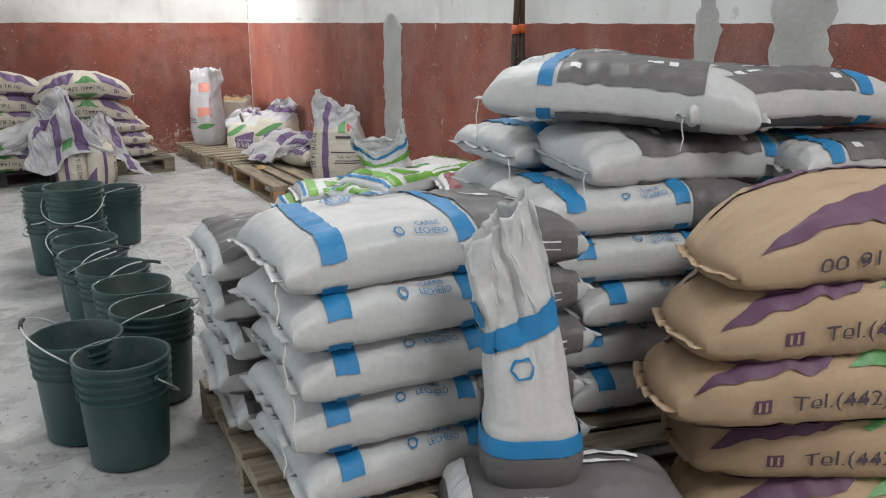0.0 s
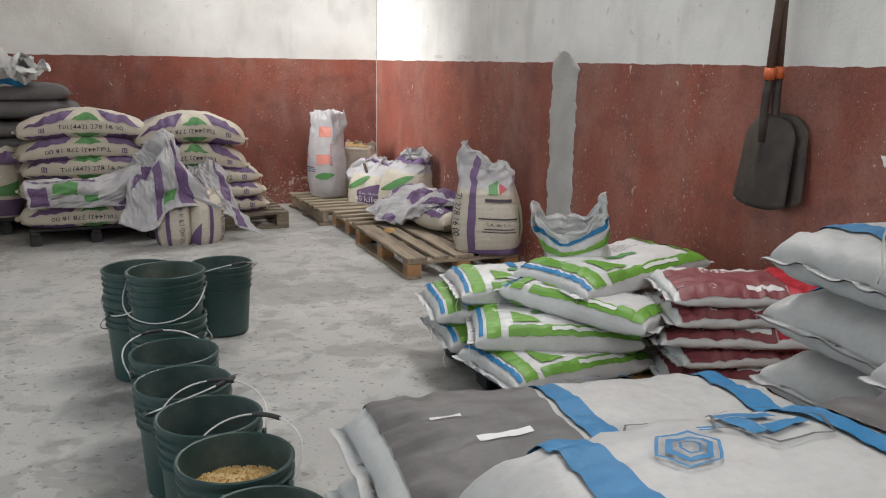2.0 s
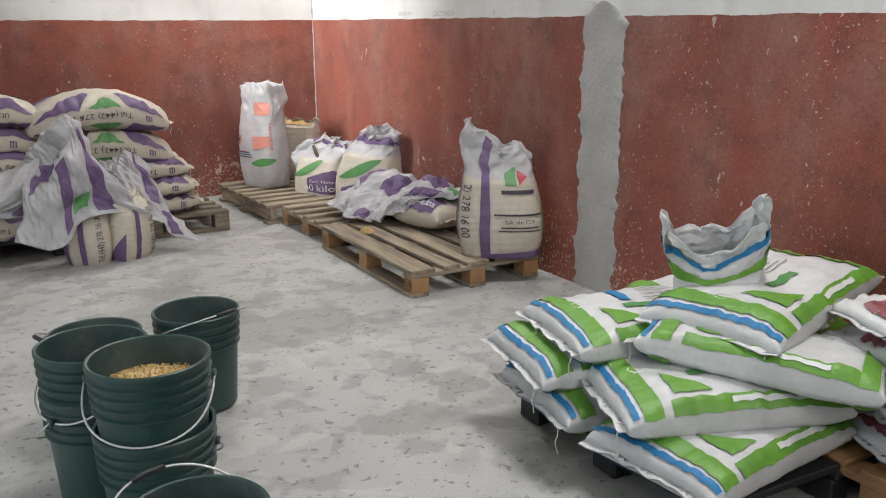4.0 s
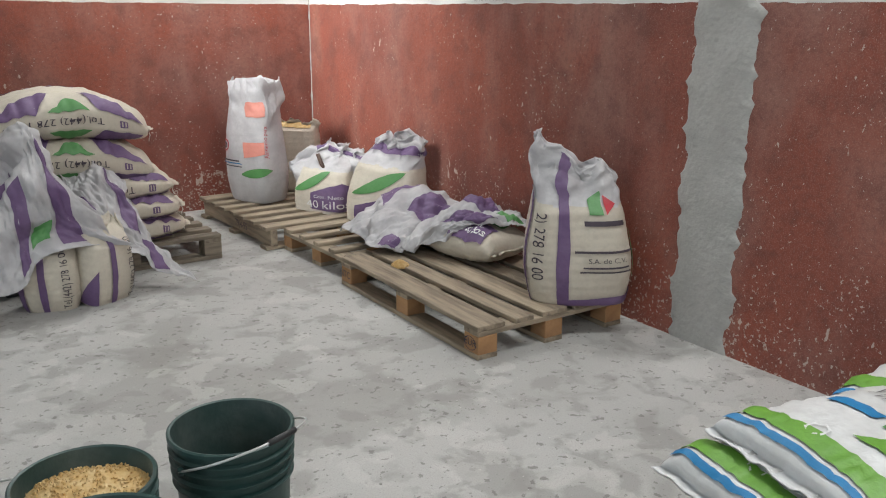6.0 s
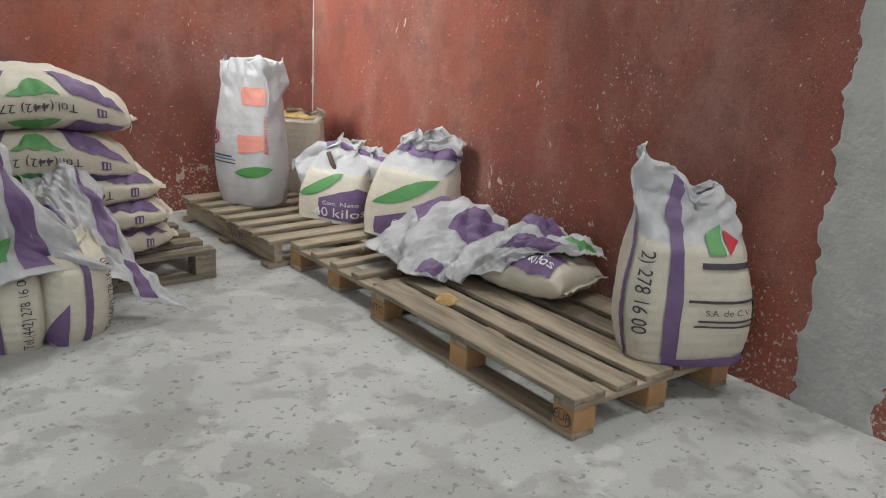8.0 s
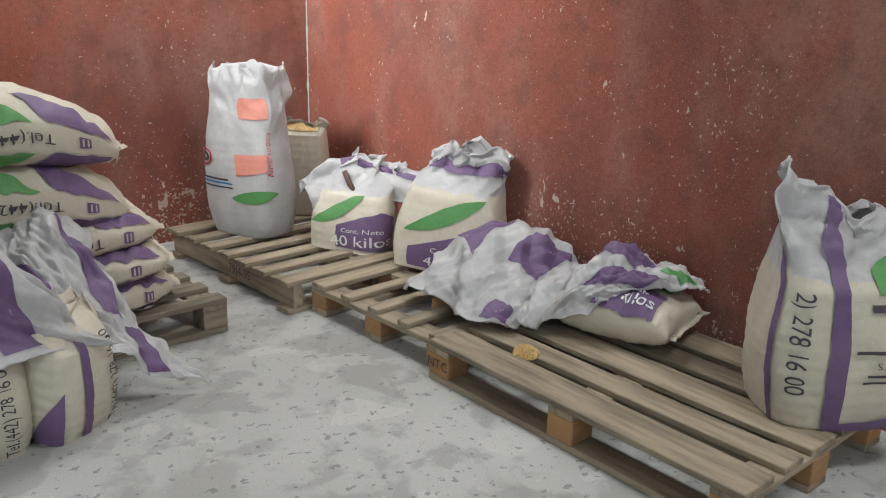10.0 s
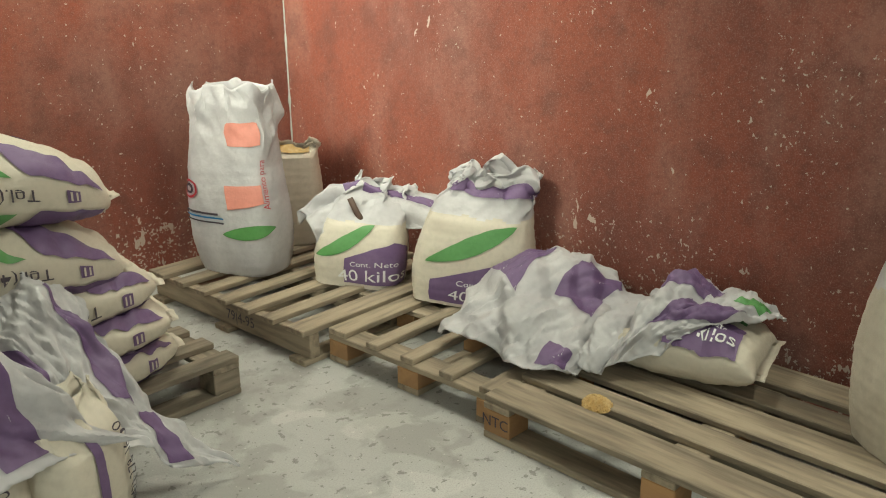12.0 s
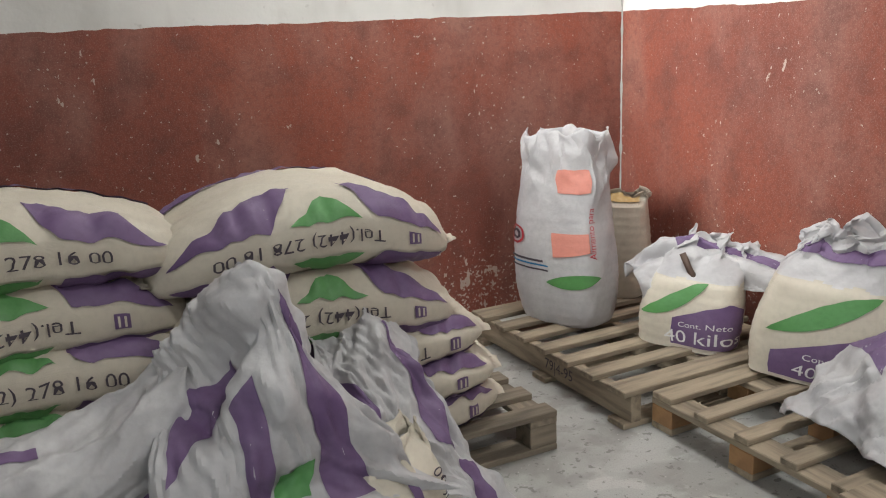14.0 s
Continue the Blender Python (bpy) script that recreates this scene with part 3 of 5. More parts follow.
def grain_sack(m, seed, label, colour="cream", purple="purple", L=0.82, W=0.50, H=0.20, bend=0.03, group="stacked grain sacks", over=False, fine=True, drop=0.0):
    """Woven grain sack: purple bow-tie fields, a green wedge and a telephone number along its flank."""
    skin = sack_skin(L, W, H, seed, 0.42, bend, 0.018, 2.3, -0.06, 0.012, 2.3, 3.2)
    nu, nv = (44, 28) if fine else (30, 20)
    ob = tagged(sack_mesh("grain_sack", skin, L, W, colour, nu, nv, 0.03), label, "sack", group)
    ob.matrix_world = m
    top = lambda x, y: skin(x, y, 1)
    edge = flank(skin, W)
    h = 0.048 + drop
    far = 0.115 * W / 0.5
    one = lambda x: h + far * max(0.0, min(1.0, (x + L * 0.46) / (L * 0.30))) ** 0.7
    two = lambda x: h + far * max(0.0, min(1.0, (L * 0.46 - x) / (L * 0.30))) ** 0.7
    cut = lambda x: h + max(0.0, x + 0.13) * 1.7
    cut2 = lambda x: h + max(0.0, 0.17 - x) * 1.7
    wedge = lambda x: h + 0.08 * (1 - abs(x - 0.02) / 0.10)
    for s in (1, -1):
        for nm, x0, x1, lo, hi, pm in (("printed_panel", -L * 0.46, -0.035, cut, one, purple), ("printed_panel", 0.07, L * 0.46, cut2, two, purple), ("green_mark", -0.08, 0.12, lambda x: h, wedge, "green")):
            if s > 0:
                ribbon(nm, edge, x0, x1, lo, lambda x, lo=lo, hi=hi: max(lo(x), hi(x)), pm, ob)
            else:
                ribbon(nm, edge, x0, x1, lambda x, lo=lo, hi=hi: -max(lo(x), hi(x)), lambda x, lo=lo: -lo(x), pm, ob)
    ribbon("printed_panel", top, -L * 0.44, L * 0.44, lambda x: W * 0.22, lambda x: W * 0.30 + 0.02 * math.cos(x * 4), purple, ob)
    t = 180 if over else 0
    lettering(edge, "Tel.(442) 278 16 00", 0.05 if not over else -0.05, 0.0, 0.046 + drop * 0.25, t, "ink", ob, stretch=1.25)
    sx = -0.29 if not over else 0.28
    ribbon("print_bar", edge, sx - 0.02, sx + 0.02, -0.02, 0.02, purple, ob, 0.004)
    for k in range(2):
        ribbon("print_bar", edge, sx - 0.012 + 0.016 * k, sx - 0.006 + 0.016 * k, -0.014, 0.014, colour, ob, 0.007)
    thread(ob, skin, L / 2 + 0.02, -W * 0.05, 0.08, seed)
    return ob


def green_sack(m, seed, label, L=0.68, W=0.45, H=0.135, bend=0.0):
    skin = sack_skin(L, W, H, seed, 0.0, bend, 0.007, 4.2, 0.03, 0.016, 2.6, 3.6)
    ob = tagged(sack_mesh("feed_sack", skin, L, W, "glossy", 54, 34, 0.03, "glossy"), label, "sack", "stacked green and white feed sacks")
    ob.matrix_world = m
    for surf in (lambda x, y: skin(x, y, 1), under(skin)):
        ribbon("stripe", surf, -L * 0.475, -L * 0.45, -W * 0.48, W * 0.48, "blue", ob)
        ribbon("printed_panel", surf, -L * 0.43, -L * 0.345, -W * 0.49, W * 0.49, "lime", ob)
        ribbon("printed_panel", surf, L * 0.40, L * 0.47, -W * 0.49, W * 0.49, "lime", ob)
    top = lambda x, y: skin(x, y, 1)
    ribbon("printed_panel", top, -L * 0.30, L * 0.40, -W * 0.49, -W * 0.41, "lime", ob)
    ribbon("printed_panel", top, -L * 0.27, -L * 0.10, lambda x: -W * 0.36, lambda x: -W * 0.36 + (-L * 0.10 - x) * 1.1, "lime", ob)
    ring("emblem", top, -L * 0.34, 0.02, 0.03, 6, 0.006, "white", ob, lift=0.005)
    ribbon("print_bar", top, -0.03, 0.2, -W * 0.465, -W * 0.435, "white", ob, 0.007)
    for k in range(6):
        ribbon("print_bar", top, 0.02, 0.02 + 0.16 - 0.02 * (k % 3), 0.015 + k * 0.022, 0.019 + k * 0.022, "grey", ob, 0.004)
    ribbon("print_bar", top, -0.08, -0.04, 0.0, 0.15, "blue", ob, 0.004)
    ribbon("print_bar", top, -0.10, 0.08, -0.07, -0.035, "green", ob, 0.004)
    thread(ob, skin, -L / 2 - 0.02, -W * 0.4, 0.10, seed)
    return ob


def red_sack(m, seed, label, L=0.62, W=0.42, H=0.10):
    skin = sack_skin(L, W, H, seed, 0.0, 0.0, 0.015, 3.6, 0.04)
    ob = tagged(sack_mesh("feed_sack", skin, L, W, "glossy", 40, 26, 0.03), label, "sack", "stacked maroon feed sacks")
    ob.matrix_world = m
    top = lambda x, y: skin(x, y, 1)
    ribbon("printed_panel", top, -L * 0.46, L * 0.22, -W * 0.49, W * 0.20, "maroon", ob)
    ribbon("printed_panel", top, L * 0.23, L * 0.46, -W * 0.48, W * 0.48, "red", ob)
    ribbon("printed_panel", under(skin), L * 0.23, L * 0.40, -W * 0.2, W * 0.48, "red", ob)
    ribbon("print_bar", top, -0.02, 0.12, -W * 0.42, -W * 0.36, "white", ob, 0.007)
    ribbon("print_bar", top, -0.14, 0.0, 0.02, 0.12, "glossy", ob, 0.005)
    ring("emblem", top, -0.15, -W * 0.38, 0.016, 6, 0.004, "white", ob, lift=0.005)
    thread(ob, skin, L / 2 + 0.02, -W * 0.4, 0.1, seed)
    return ob


# ---------------------------------------------------------------- open sacks
def bag_skin(rx, ry, fill, tall, seed, lean=(0.0, 0.0), crumple=0.03, thin=0.25, flare=1.0, squash=0.75, rise=0.0, boxy=0.62, foot=0.88, horn=0.0):
    """An open sack standing up: x is the way round it in metres, y the height along its cloth."""
    around = math.pi * (rx + ry)

    def skin(x, y):
        a = 2 * math.pi * x / around
        s = max(0.0, min(1.0, y / tall))
        f = fill / tall
        grow = math.sin(min(1.0, s / (0.32 * f)) * math.pi / 2) ** 0.5 if s < 0.32 * f else 1.0
        grow = foot + (1 - foot) * grow
        up = max(0.0, (s - f) / (1 - f))
        w = rx * grow * (1 + (flare - 1) * up)
        d = ry * grow * (1 - (1 - thin) * min(1.0, up * 1.7) ** 0.8)
        ca, sa = math.cos(a), math.sin(a)
        e = 2 / boxy
        r = (abs(ca) ** e + abs(sa) ** e) ** (-1 / e)
        bx, by = w * ca * r, d * sa * r
        bulge = 1 + 0.10 * math.sin(min(1, s / f) * math.pi) * (1 if up == 0 else 0)
        amp = crumple * (0.25 + 1.6 * min(1, up * 1.5)) * grow
        rg = lambda q: 0.6 - 2.2 * abs(q)
        n1 = 0.7 * nz(ca * 1.7 + seed, sa * 1.7, s * 3.5) + 0.55 * rg(nz(ca * 2.3, sa * 2.3 + seed, s * 6.0)) + 0.3 * rg(nz(ca * 5, sa * 5 + seed, s * 12.0))
        n2 = 0.7 * nz(ca * 1.9 + seed * 2, sa * 1.9, s * 3.5 + 9) + 0.55 * rg(nz(ca * 2.6, sa * 2.6 - seed, s * 6.0 + 4)) + 0.3 * rg(nz(ca * 5.5, sa * 5.5, s * 12.0 + seed))
        f1, f2 = facet(ca * 0.8, sa * 0.8, s * tall * 2.4, seed), facet(ca * 0.8, sa * 0.8, s * tall * 2.4, seed + 31)
        n1, n2 = 0.45 * n1 + 1.0 * f1, 0.45 * n2 + 1.0 * f2
        rip = 0.0009 * math.sin(y * 170 + 2 * nz(ca, sa, seed)) * (1 if s < f else 0)
        k = bulge * (1 - 0.10 * max(0.0, min(1, s / f) - 0.3) * (1 if flare < 0.8 else 0)) + rip / max(rx, 0.05)
        z = tall * s * (1 - (1 - squash) * up * 0.6) + amp * 1.3 * nz(ca * 2.2 + seed, sa * 2.2, 20) * up - rise * ca * up + horn * (ca * ca - 0.5) * up
        return Vector((bx * k + amp * n1 + lean[0] * s * s, by * k + amp * n2 + lean[1] * s * s, max(0.0, z)))

    return skin, around


def open_bag(name, m, spec, mat, label, prints=(), group="", collar=None, na=96, ns=72):
    skin, around = bag_skin(**spec)
    tall = spec["tall"]
    verts, faces = [], []
    for j in range(ns + 1):
        y = tall * (j / ns) ** 1.15
        for i in range(na):
            verts.append(skin(around * i / na, y))
    for j in range(ns):
        for i in range(na):
            k = (i + 1) % na
            faces.append((j * na + i, j * na + k, (j + 1) * na + k, (j + 1) * na + i))
    verts.append(Vector((0, 0, 0.0)))
    for i in range(na):
        faces.append((len(verts) - 1, (i + 1) % na, i))
    ob = tagged(mesh_ob(name, verts, faces, [mat, collar] if collar else mat), label, "sack", group)
    if collar:
        # above the filling the cloth hangs slack and looks milky
        ob.data.polygons.foreach_set("material_index", [1 if k < ns * na and tall * (k // na / ns) ** 1.15 > spec["fill"] * 1.06 + 0.02 * nz(k % na * 0.2, 1, spec["seed"]) else 0 for k in range(len(faces))])
    ob.data.set_sharp_from_angle(angle=radians(32))
    md = ob.modifiers.new("cloth", "SOLIDIFY")
    md.thickness, md.offset = 0.0016, -1
    ob.matrix_world = m
    for p in prints:
        kind = p[0]
        if kind == "field":
            _, n, x0, x1, lo, hi, pm = p
            ribbon(n, skin, x0, x1, lo, hi, pm, ob, 0.006)
        elif kind == "text":
            _, text, x, y, size, turn, pm = p
            lettering(skin, text, x, y, size, turn, pm, ob, 0.010)
        elif kind == "ring":
            _, x, y, r, sides, width, pm = p
            ring("emblem", skin, x, y, r, sides, width, pm, ob, lift=0.006)
    return ob


def cloth(name, grid, seed, mat, label, prints=(), fold=0.04, nu=84, nv=84, group="emptied sacks"):
    """An emptied sack flopped down: a sheet over a coarse net of 4 x 4 places, crumpled into sharp folds; print coordinates run 0 to 1."""
    net = [[Vector(p) for p in row] for row in grid]

    def cat(ps, t):
        t = max(0.0, min(0.9999, t)) * (len(ps) - 1)
        i = int(t)
        f = t - i
        p1, p2 = ps[i], ps[i + 1]
        p0 = ps[i - 1] if i else p1 * 2 - p2
        p3 = ps[i + 2] if i + 2 < len(ps) else p2 * 2 - p1
        return 0.5 * (2 * p1 + (p2 - p0) * f + (2 * p0 - 5 * p1 + 4 * p2 - p3) * f * f + (3 * p1 - p0 - 3 * p2 + p3) * f ** 3)

    def base(s, t):
        return cat([cat(row, s) for row in net], t)

    ridge = lambda q: 0.5 - 2.0 * abs(q)

    def skin(s, t):
        p = base(s, t)
        n = (base(s + 0.03, t) - base(s - 0.03, t)).cross(base(s, t + 0.03) - base(s, t - 0.03))
        n = n.normalized() if n.length > 1e-9 else Vector((0, 0, 1))
        ws, wt = s + 0.25 * nz(s * 2, t * 2, seed), t + 0.25 * nz(s * 2, t * 2, seed + 7)
        h = 0.8 * facet(s * 2.7, t * 2.7, 0.3 * nz(ws, wt, seed), seed, 9) + 0.45 * ridge(nz(ws * 2.2 + seed, wt * 1.4, seed)) + 0.2 * ridge(nz(ws * 7, wt * 6, seed + 5))
        q = p - n * fold * h
        q += Vector((nz(s * 5, t * 5, seed + 11), nz(s * 5, t * 5, seed + 13), 0)) * fold * 0.5
        q.z = max(q.z, 0.008 + 0.012 * abs(nz(s * 6, t * 6, seed)))
        return q

    verts, faces = [], []
    for i in range(nu + 1):
        for j in range(nv + 1):
            zig = 0.012 * (j % 2) * (-1 if i == 0 else 1 if i == nu else 0)
            verts.append(skin(j / nv, min(1, max(0, i / nu)) + zig))
    for i in range(nu):
        for j in range(nv):
            a = i * (nv + 1) + j
            faces.append((a, a + nv + 1, a + nv + 2, a + 1))
    ob = tagged(mesh_ob(name, verts, faces, mat), label, "sack", group)
    md = ob.modifiers.new("cloth", "SOLIDIFY")
    md.thickness, md.offset = 0.002, 0
    ob.data.set_sharp_from_angle(angle=radians(30))
    e = 0.01

    def lifted(s, t, d):
        n = (skin(s + e, t) - skin(s - e, t)).cross(skin(s, t + e) - skin(s, t - e))
        return skin(s, t) + n.normalized() * d if n.length > 1e-12 else skin(s, t)

    for _, kind, s0, s1, lo, hi, pm in prints:
        lo_, hi_ = (lo if callable(lo) else (lambda q, v=lo: v)), (hi if callable(hi) else (lambda q, v=hi: v))
        na = max(4, int(84 * abs(s1 - s0)))
        nb = max(4, int(84 * max(abs(hi_(s) - lo_(s)) for s in (s0, (s0 + s1) / 2, s1))))
        for d in (0.003, -0.003):
            vs = [lifted(s0 + (s1 - s0) * i / na, lo_(s0 + (s1 - s0) * i / na) + (hi_(s0 + (s1 - s0) * i / na) - lo_(s0 + (s1 - s0) * i / na)) * j / nb, d) for i in range(na + 1) for j in range(nb + 1)]
            fs = [(i * (nb + 1) + j, (i + 1) * (nb + 1) + j, (i + 1) * (nb + 1) + j + 1, i * (nb + 1) + j + 1) for i in range(na) for j in range(nb)]
            mesh_ob(kind, vs, fs, pm, ob)
    return ob


# ---------------------------------------------------------------- the hall
XR, YB, XL, YF = 3.02, 9.69, -4.0, -3.5
CUT = -0.66


def slab(name, lo, hi, mat, label, category="wall"):
    return tagged(box(name, lo, hi, mat, None, 0), label, category, kind="structure")


slab("floor", (XL - 0.2, YF - 0.2, -0.2), (XR + 0.2, YB + 0.2, 0.0), "floor", "worn pale grey concrete floor with stains", "floor")
slab("wall_east", (XR, YF - 0.2, 0), (XR + 0.2, YB + 0.2, CEIL), "wall", "white wall with a chipped oxide-red dado")
slab("wall_north", (CUT - 0.2, YB, 0), (XR, YB + 0.2, CEIL), "wall", "white wall with a chipped oxide-red dado")
# the high opening is made up, to let the corner lamp through
for lo, hi in (((7.2, 0), (YB, 2.7)), ((7.2, 3.5), (YB, CEIL)), ((7.2, 2.7), (8.08, 3.5)), ((9.22, 2.7), (YB, 3.5))):
    slab("wall_alcove", (CUT - 0.2, lo[0], lo[1]), (CUT, hi[0], hi[1]), "white_wall", "plain white plastered wall with a high opening added to light the corner")
slab("wall_alcove_end", (XL, 7.2, 0), (CUT - 0.2, 7.4, CEIL), "white_wall", "plain white plastered wall")
slab("wall_south", (XL - 0.2, YF - 0.2, 0), (XR, YF, CEIL), "white_wall", "plain white plastered wall")
slab("wall_west", (XL - 0.2, YF, 0), (XL, 2.9, CEIL), "white_wall", "plain white plastered wall")
slab("wall_west_far", (XL - 0.2, 5.9, 0), (XL, 7.4, CEIL), "white_wall", "plain white plastered wall")
slab("wall_lintel", (XL - 0.2, 2.9, 2.95), (XL, 5.9, CEIL), "white_wall", "plain white plastered wall over a wide doorway")
slab("column", (-0.80, 5.72, 0), (-0.50, 6.02, CEIL), "plaster", "bare grey cement column", "column")
slab("ground", (-30, -20, -0.25), (XL - 0.2, 30, -0.02), "plaster", "pale dusty yard outside the doorway", "ground")


def ceiling():
    """Roof sheets with rectangular rooflights left open in them."""
    xs = sorted({XL - 0.2, XR + 0.2, *[q for s in SKYLIGHTS for q in s[:2]]})
    ys = sorted({YF - 0.2, YB + 0.2, *[q for s in SKYLIGHTS for q in s[2:4]]})
    bm = bmesh.new()
    for x0, x1 in zip(xs, xs[1:]):
        for y0, y1 in zip(ys, ys[1:]):
            cx, cy = (x0 + x1) / 2, (y0 + y1) / 2
            if any(s[0] < cx < s[1] and s[2] < cy < s[3] for s in SKYLIGHTS):
                continue
            bmesh.ops.create_cube(bm, size=1, matrix=Matrix.Translation((cx, cy, CEIL + 0.03)) @ Matrix.Diagonal((x1 - x0, y1 - y0, 0.06, 1)))
    tagged(part("ceiling", bm, "ceiling"), "grey sheet-metal roof with open rooflights", "ceiling", kind="structure")


ceiling()


def patch(name, x, y0, y1, z1, seed, label, ragged=0.038):
    """A rough strip of cement trowelled on to the east wall, proud of it, with ragged edges and a rounded head."""
    rows = 70
    verts, faces = [], []
    for j in range(rows + 1):
        z = z1 * j / rows
        top = max(0.0, (z - (z1 - 0.12)) / 0.12)
        w = math.sqrt(max(0.02, 1 - top * top))
        c = (y0 + y1) / 2
        for k, f in enumerate((-1, -0.93, -0.5, 0, 0.5, 0.93, 1)):
            wob = ragged * (nz(z * 7, seed + (f > 0), 0) + 0.7 * nz(z * 26, seed + (f > 0), 3)) * abs(f)
            d = 0.0005 if abs(f) == 1 else 0.007 + 0.002 * nz(z * 6, f * 3, seed)
            verts.append((x - d, c + f * (y1 - y0) / 2 * w + wob, z))
    for j in range(rows):
        for k in range(6):
            a = j * 7 + k
            faces.append((a, a + 1, a + 8, a + 7))
    return tagged(mesh_ob(name, verts, faces, "plaster"), label, "wall patch", kind="structure")


patch("cement_patch", XR, 5.93, 6.23, 1.47, 1, "rough grey cement strip trowelled over the wall")
patch("cement_patch", XR, 2.22, 2.52, 2.6, 5, "rough grey cement strip trowelled over the wall")
patch("cement_patch", XR, 2.81, 2.94, 2.4, 9, "rough grey cement strip trowelled over the wall")


def corner_seam():
    verts, faces = [], []
    for j in range(161):
        z = 2.6 * j / 160
        w = 0.006 + 0.012 * max(0, nz(z * 14, 3, 1)) + 0.004 * nz(z * 60, 5, 2)
        verts += [(XR - 0.002 - w, YB - 0.003, z), (XR - 0.004, YB - 0.005, z), (XR - 0.003, YB - 0.002 - w, z)]
    for j in range(160):
        a = 3 * j
        faces += [(a, a + 1, a + 4, a + 3), (a + 1, a + 2, a + 5, a + 4)]
    tagged(mesh_ob("trim", verts, faces, "plaster"), "pale cracked mortar line in the wall corner", "crack", kind="structure")


corner_seam()


# ---------------------------------------------------------------- pallets
def pallet(name, m, label, lx, ly, boards, stringers, along="x", height=0.144, mat="wood", solid=False, blocks="block", marks=(), seed=0):
    """Timber pallet: deck boards along one axis, cross-boards under them, blocks (or solid bearers) and bottom runners."""
    root = tagged(new(name), label, "pallet", "timber pallets")
    rnd = random.Random(seed)
    root.matrix_world = m
    t = 0.022

    def b(nm, a0, a1, c0, c1, z0, z1, mt):
        # a: along the deck boards, c: across them
        lo, hi = ((a0, c0, z0), (a1, c1, z1)) if along == "x" else ((c0, a0, z0), (c1, a1, z1))
        lengthwise = nm in ("deck_board", "bottom_board", "block")
        return box(nm, lo, hi, mt + ("_" + along if lengthwise else "_y" if along == "x" else "_x"), root, 0.003)

    A, C = (lx, ly) if along == "x" else (ly, lx)
    n = len(boards)
    total = sum(boards)
    gap = (C - total) / max(1, n - 1)
    c = -C / 2
    for w in boards:
        d = b("deck_board", -A / 2, A / 2, c, c + w, height - t, height, mat)
        d.rotation_euler.z = radians(rnd.uniform(-0.5, 0.5))
        c += w + gap
    pos = [-A / 2 + 0.05 + (A - 0.10) * k / (stringers - 1) for k in range(stringers)]
    for p in pos:
        if solid:
            b("bearer", p - 0.022, p + 0.022, -C / 2, C / 2, t, height - t, mat)
        else:
            b("cross_board", p - 0.05, p + 0.05, -C / 2, C / 2, height - 2 * t, height - t, mat)
            for k in range(3):
                q = -C / 2 + 0.05 + (C - 0.10) * k / 2
                b("block", p - 0.05, p + 0.05, q - 0.048, q + 0.048, t, height - 2 * t, blocks)
    if solid:
        for k in range(3):
            q = -C / 2 + 0.05 + (C - 0.10) * k / 2
            b("bottom_board", -A / 2, A / 2, q - 0.045, q + 0.045, 0.0, t, mat)
    else:
        for k in range(3):
            q = -C / 2 + 0.05 + (C - 0.10) * k / 2
            b("bottom_board", -A / 2, A / 2, q - 0.05, q + 0.05, 0.0, t, mat)
    for text, x, y, z, size, turn in marks:
        vs, fs = glyphs(text)
        c_, s_ = math.cos(radians(turn)), math.sin(radians(turn))
        mesh_ob("lettering", [(x + c_ * v.x * size, y + s_ * v.x * size, z + v.y * size) for v in vs], fs, "ink", root, "black stamped mark", False)
    return root


eur = pallet("pallet", pose(2.545, 7.045, 0, 0, 0, -1.0), "weathered four-way timber pallet with a stamped corner block", 0.8, 1.2,
             (0.14, 0.10, 0.14, 0.10, 0.14), 3, "y", marks=[("EUR", -0.4035, -0.55, 0.066, 0.045, -90), ("NTC", -0.4035, 0.55, 0.066, 0.05, -90)], seed=1)
ovals = [(-0.4035, -0.55 + 0.042 * math.cos(a) * f, 0.063 + 0.03 * math.sin(a) * f) for a in [2 * math.pi * k / 24 for k in range(24)] for f in (1.0, 0.9)]
mesh_ob("emblem", ovals, [(2 * k, 2 * ((k + 1) % 24), 2 * ((k + 1) % 24) + 1, 2 * k + 1) for k in range(24)], "ink", eur, "black stamped oval")
pallet("pallet", pose(2.60, 8.04, 0, 0, 0, 1.5), "light timber pallet with widely spaced boards", 0.80, 0.80, (0.09, 0.06, 0.06, 0.06, 0.09), 3, "x", 0.13, "wood", seed=2)
pallet("pallet", pose(2.53, 8.975, 0, 0, 0, 1.5), "timber pallet on solid bearers with faded stencilling", 0.92, 1.05, (0.10, 0.072, 0.072, 0.072, 0.072, 0.072, 0.12), 3, "x", 0.14, "wood", True,
       marks=[("79|4-95", -0.434, -0.1, 0.07, 0.06, -90)], seed=3)
pallet("pallet", pose(1.32, 8.95, 0, 0, 0, 0), "greyed timber pallet beneath stacked grain sacks", 1.0, 1.0, (0.075,) * 7, 3, "x", 0.14, "wood_grey", False, "wood_grey", seed=4)
pallet("pallet", pose(1.13, 2.36, 0, 0, 0, -3), "timber pallet beneath the stacked mineral sacks", 1.0, 1.15, (0.10,) * 7, 3, "x", 0.14, "wood", False, "wood", seed=5)
pallet("pallet", pose(2.15, 2.22, 0, 0, 0, -12), "splintered timber pallet beneath the stacked mineral sacks", 1.15, 1.0, (0.10,) * 7, 3, "x", 0.14, "wood", False, "wood", seed=6)
pallet("pallet", pose(2.62, 4.0, 0, 0, 0, 0), "reddish timber pallet beneath maroon sacks", 0.75, 1.0, (0.10,) * 7, 3, "x", 0.14, "block", False, "block", seed=7)


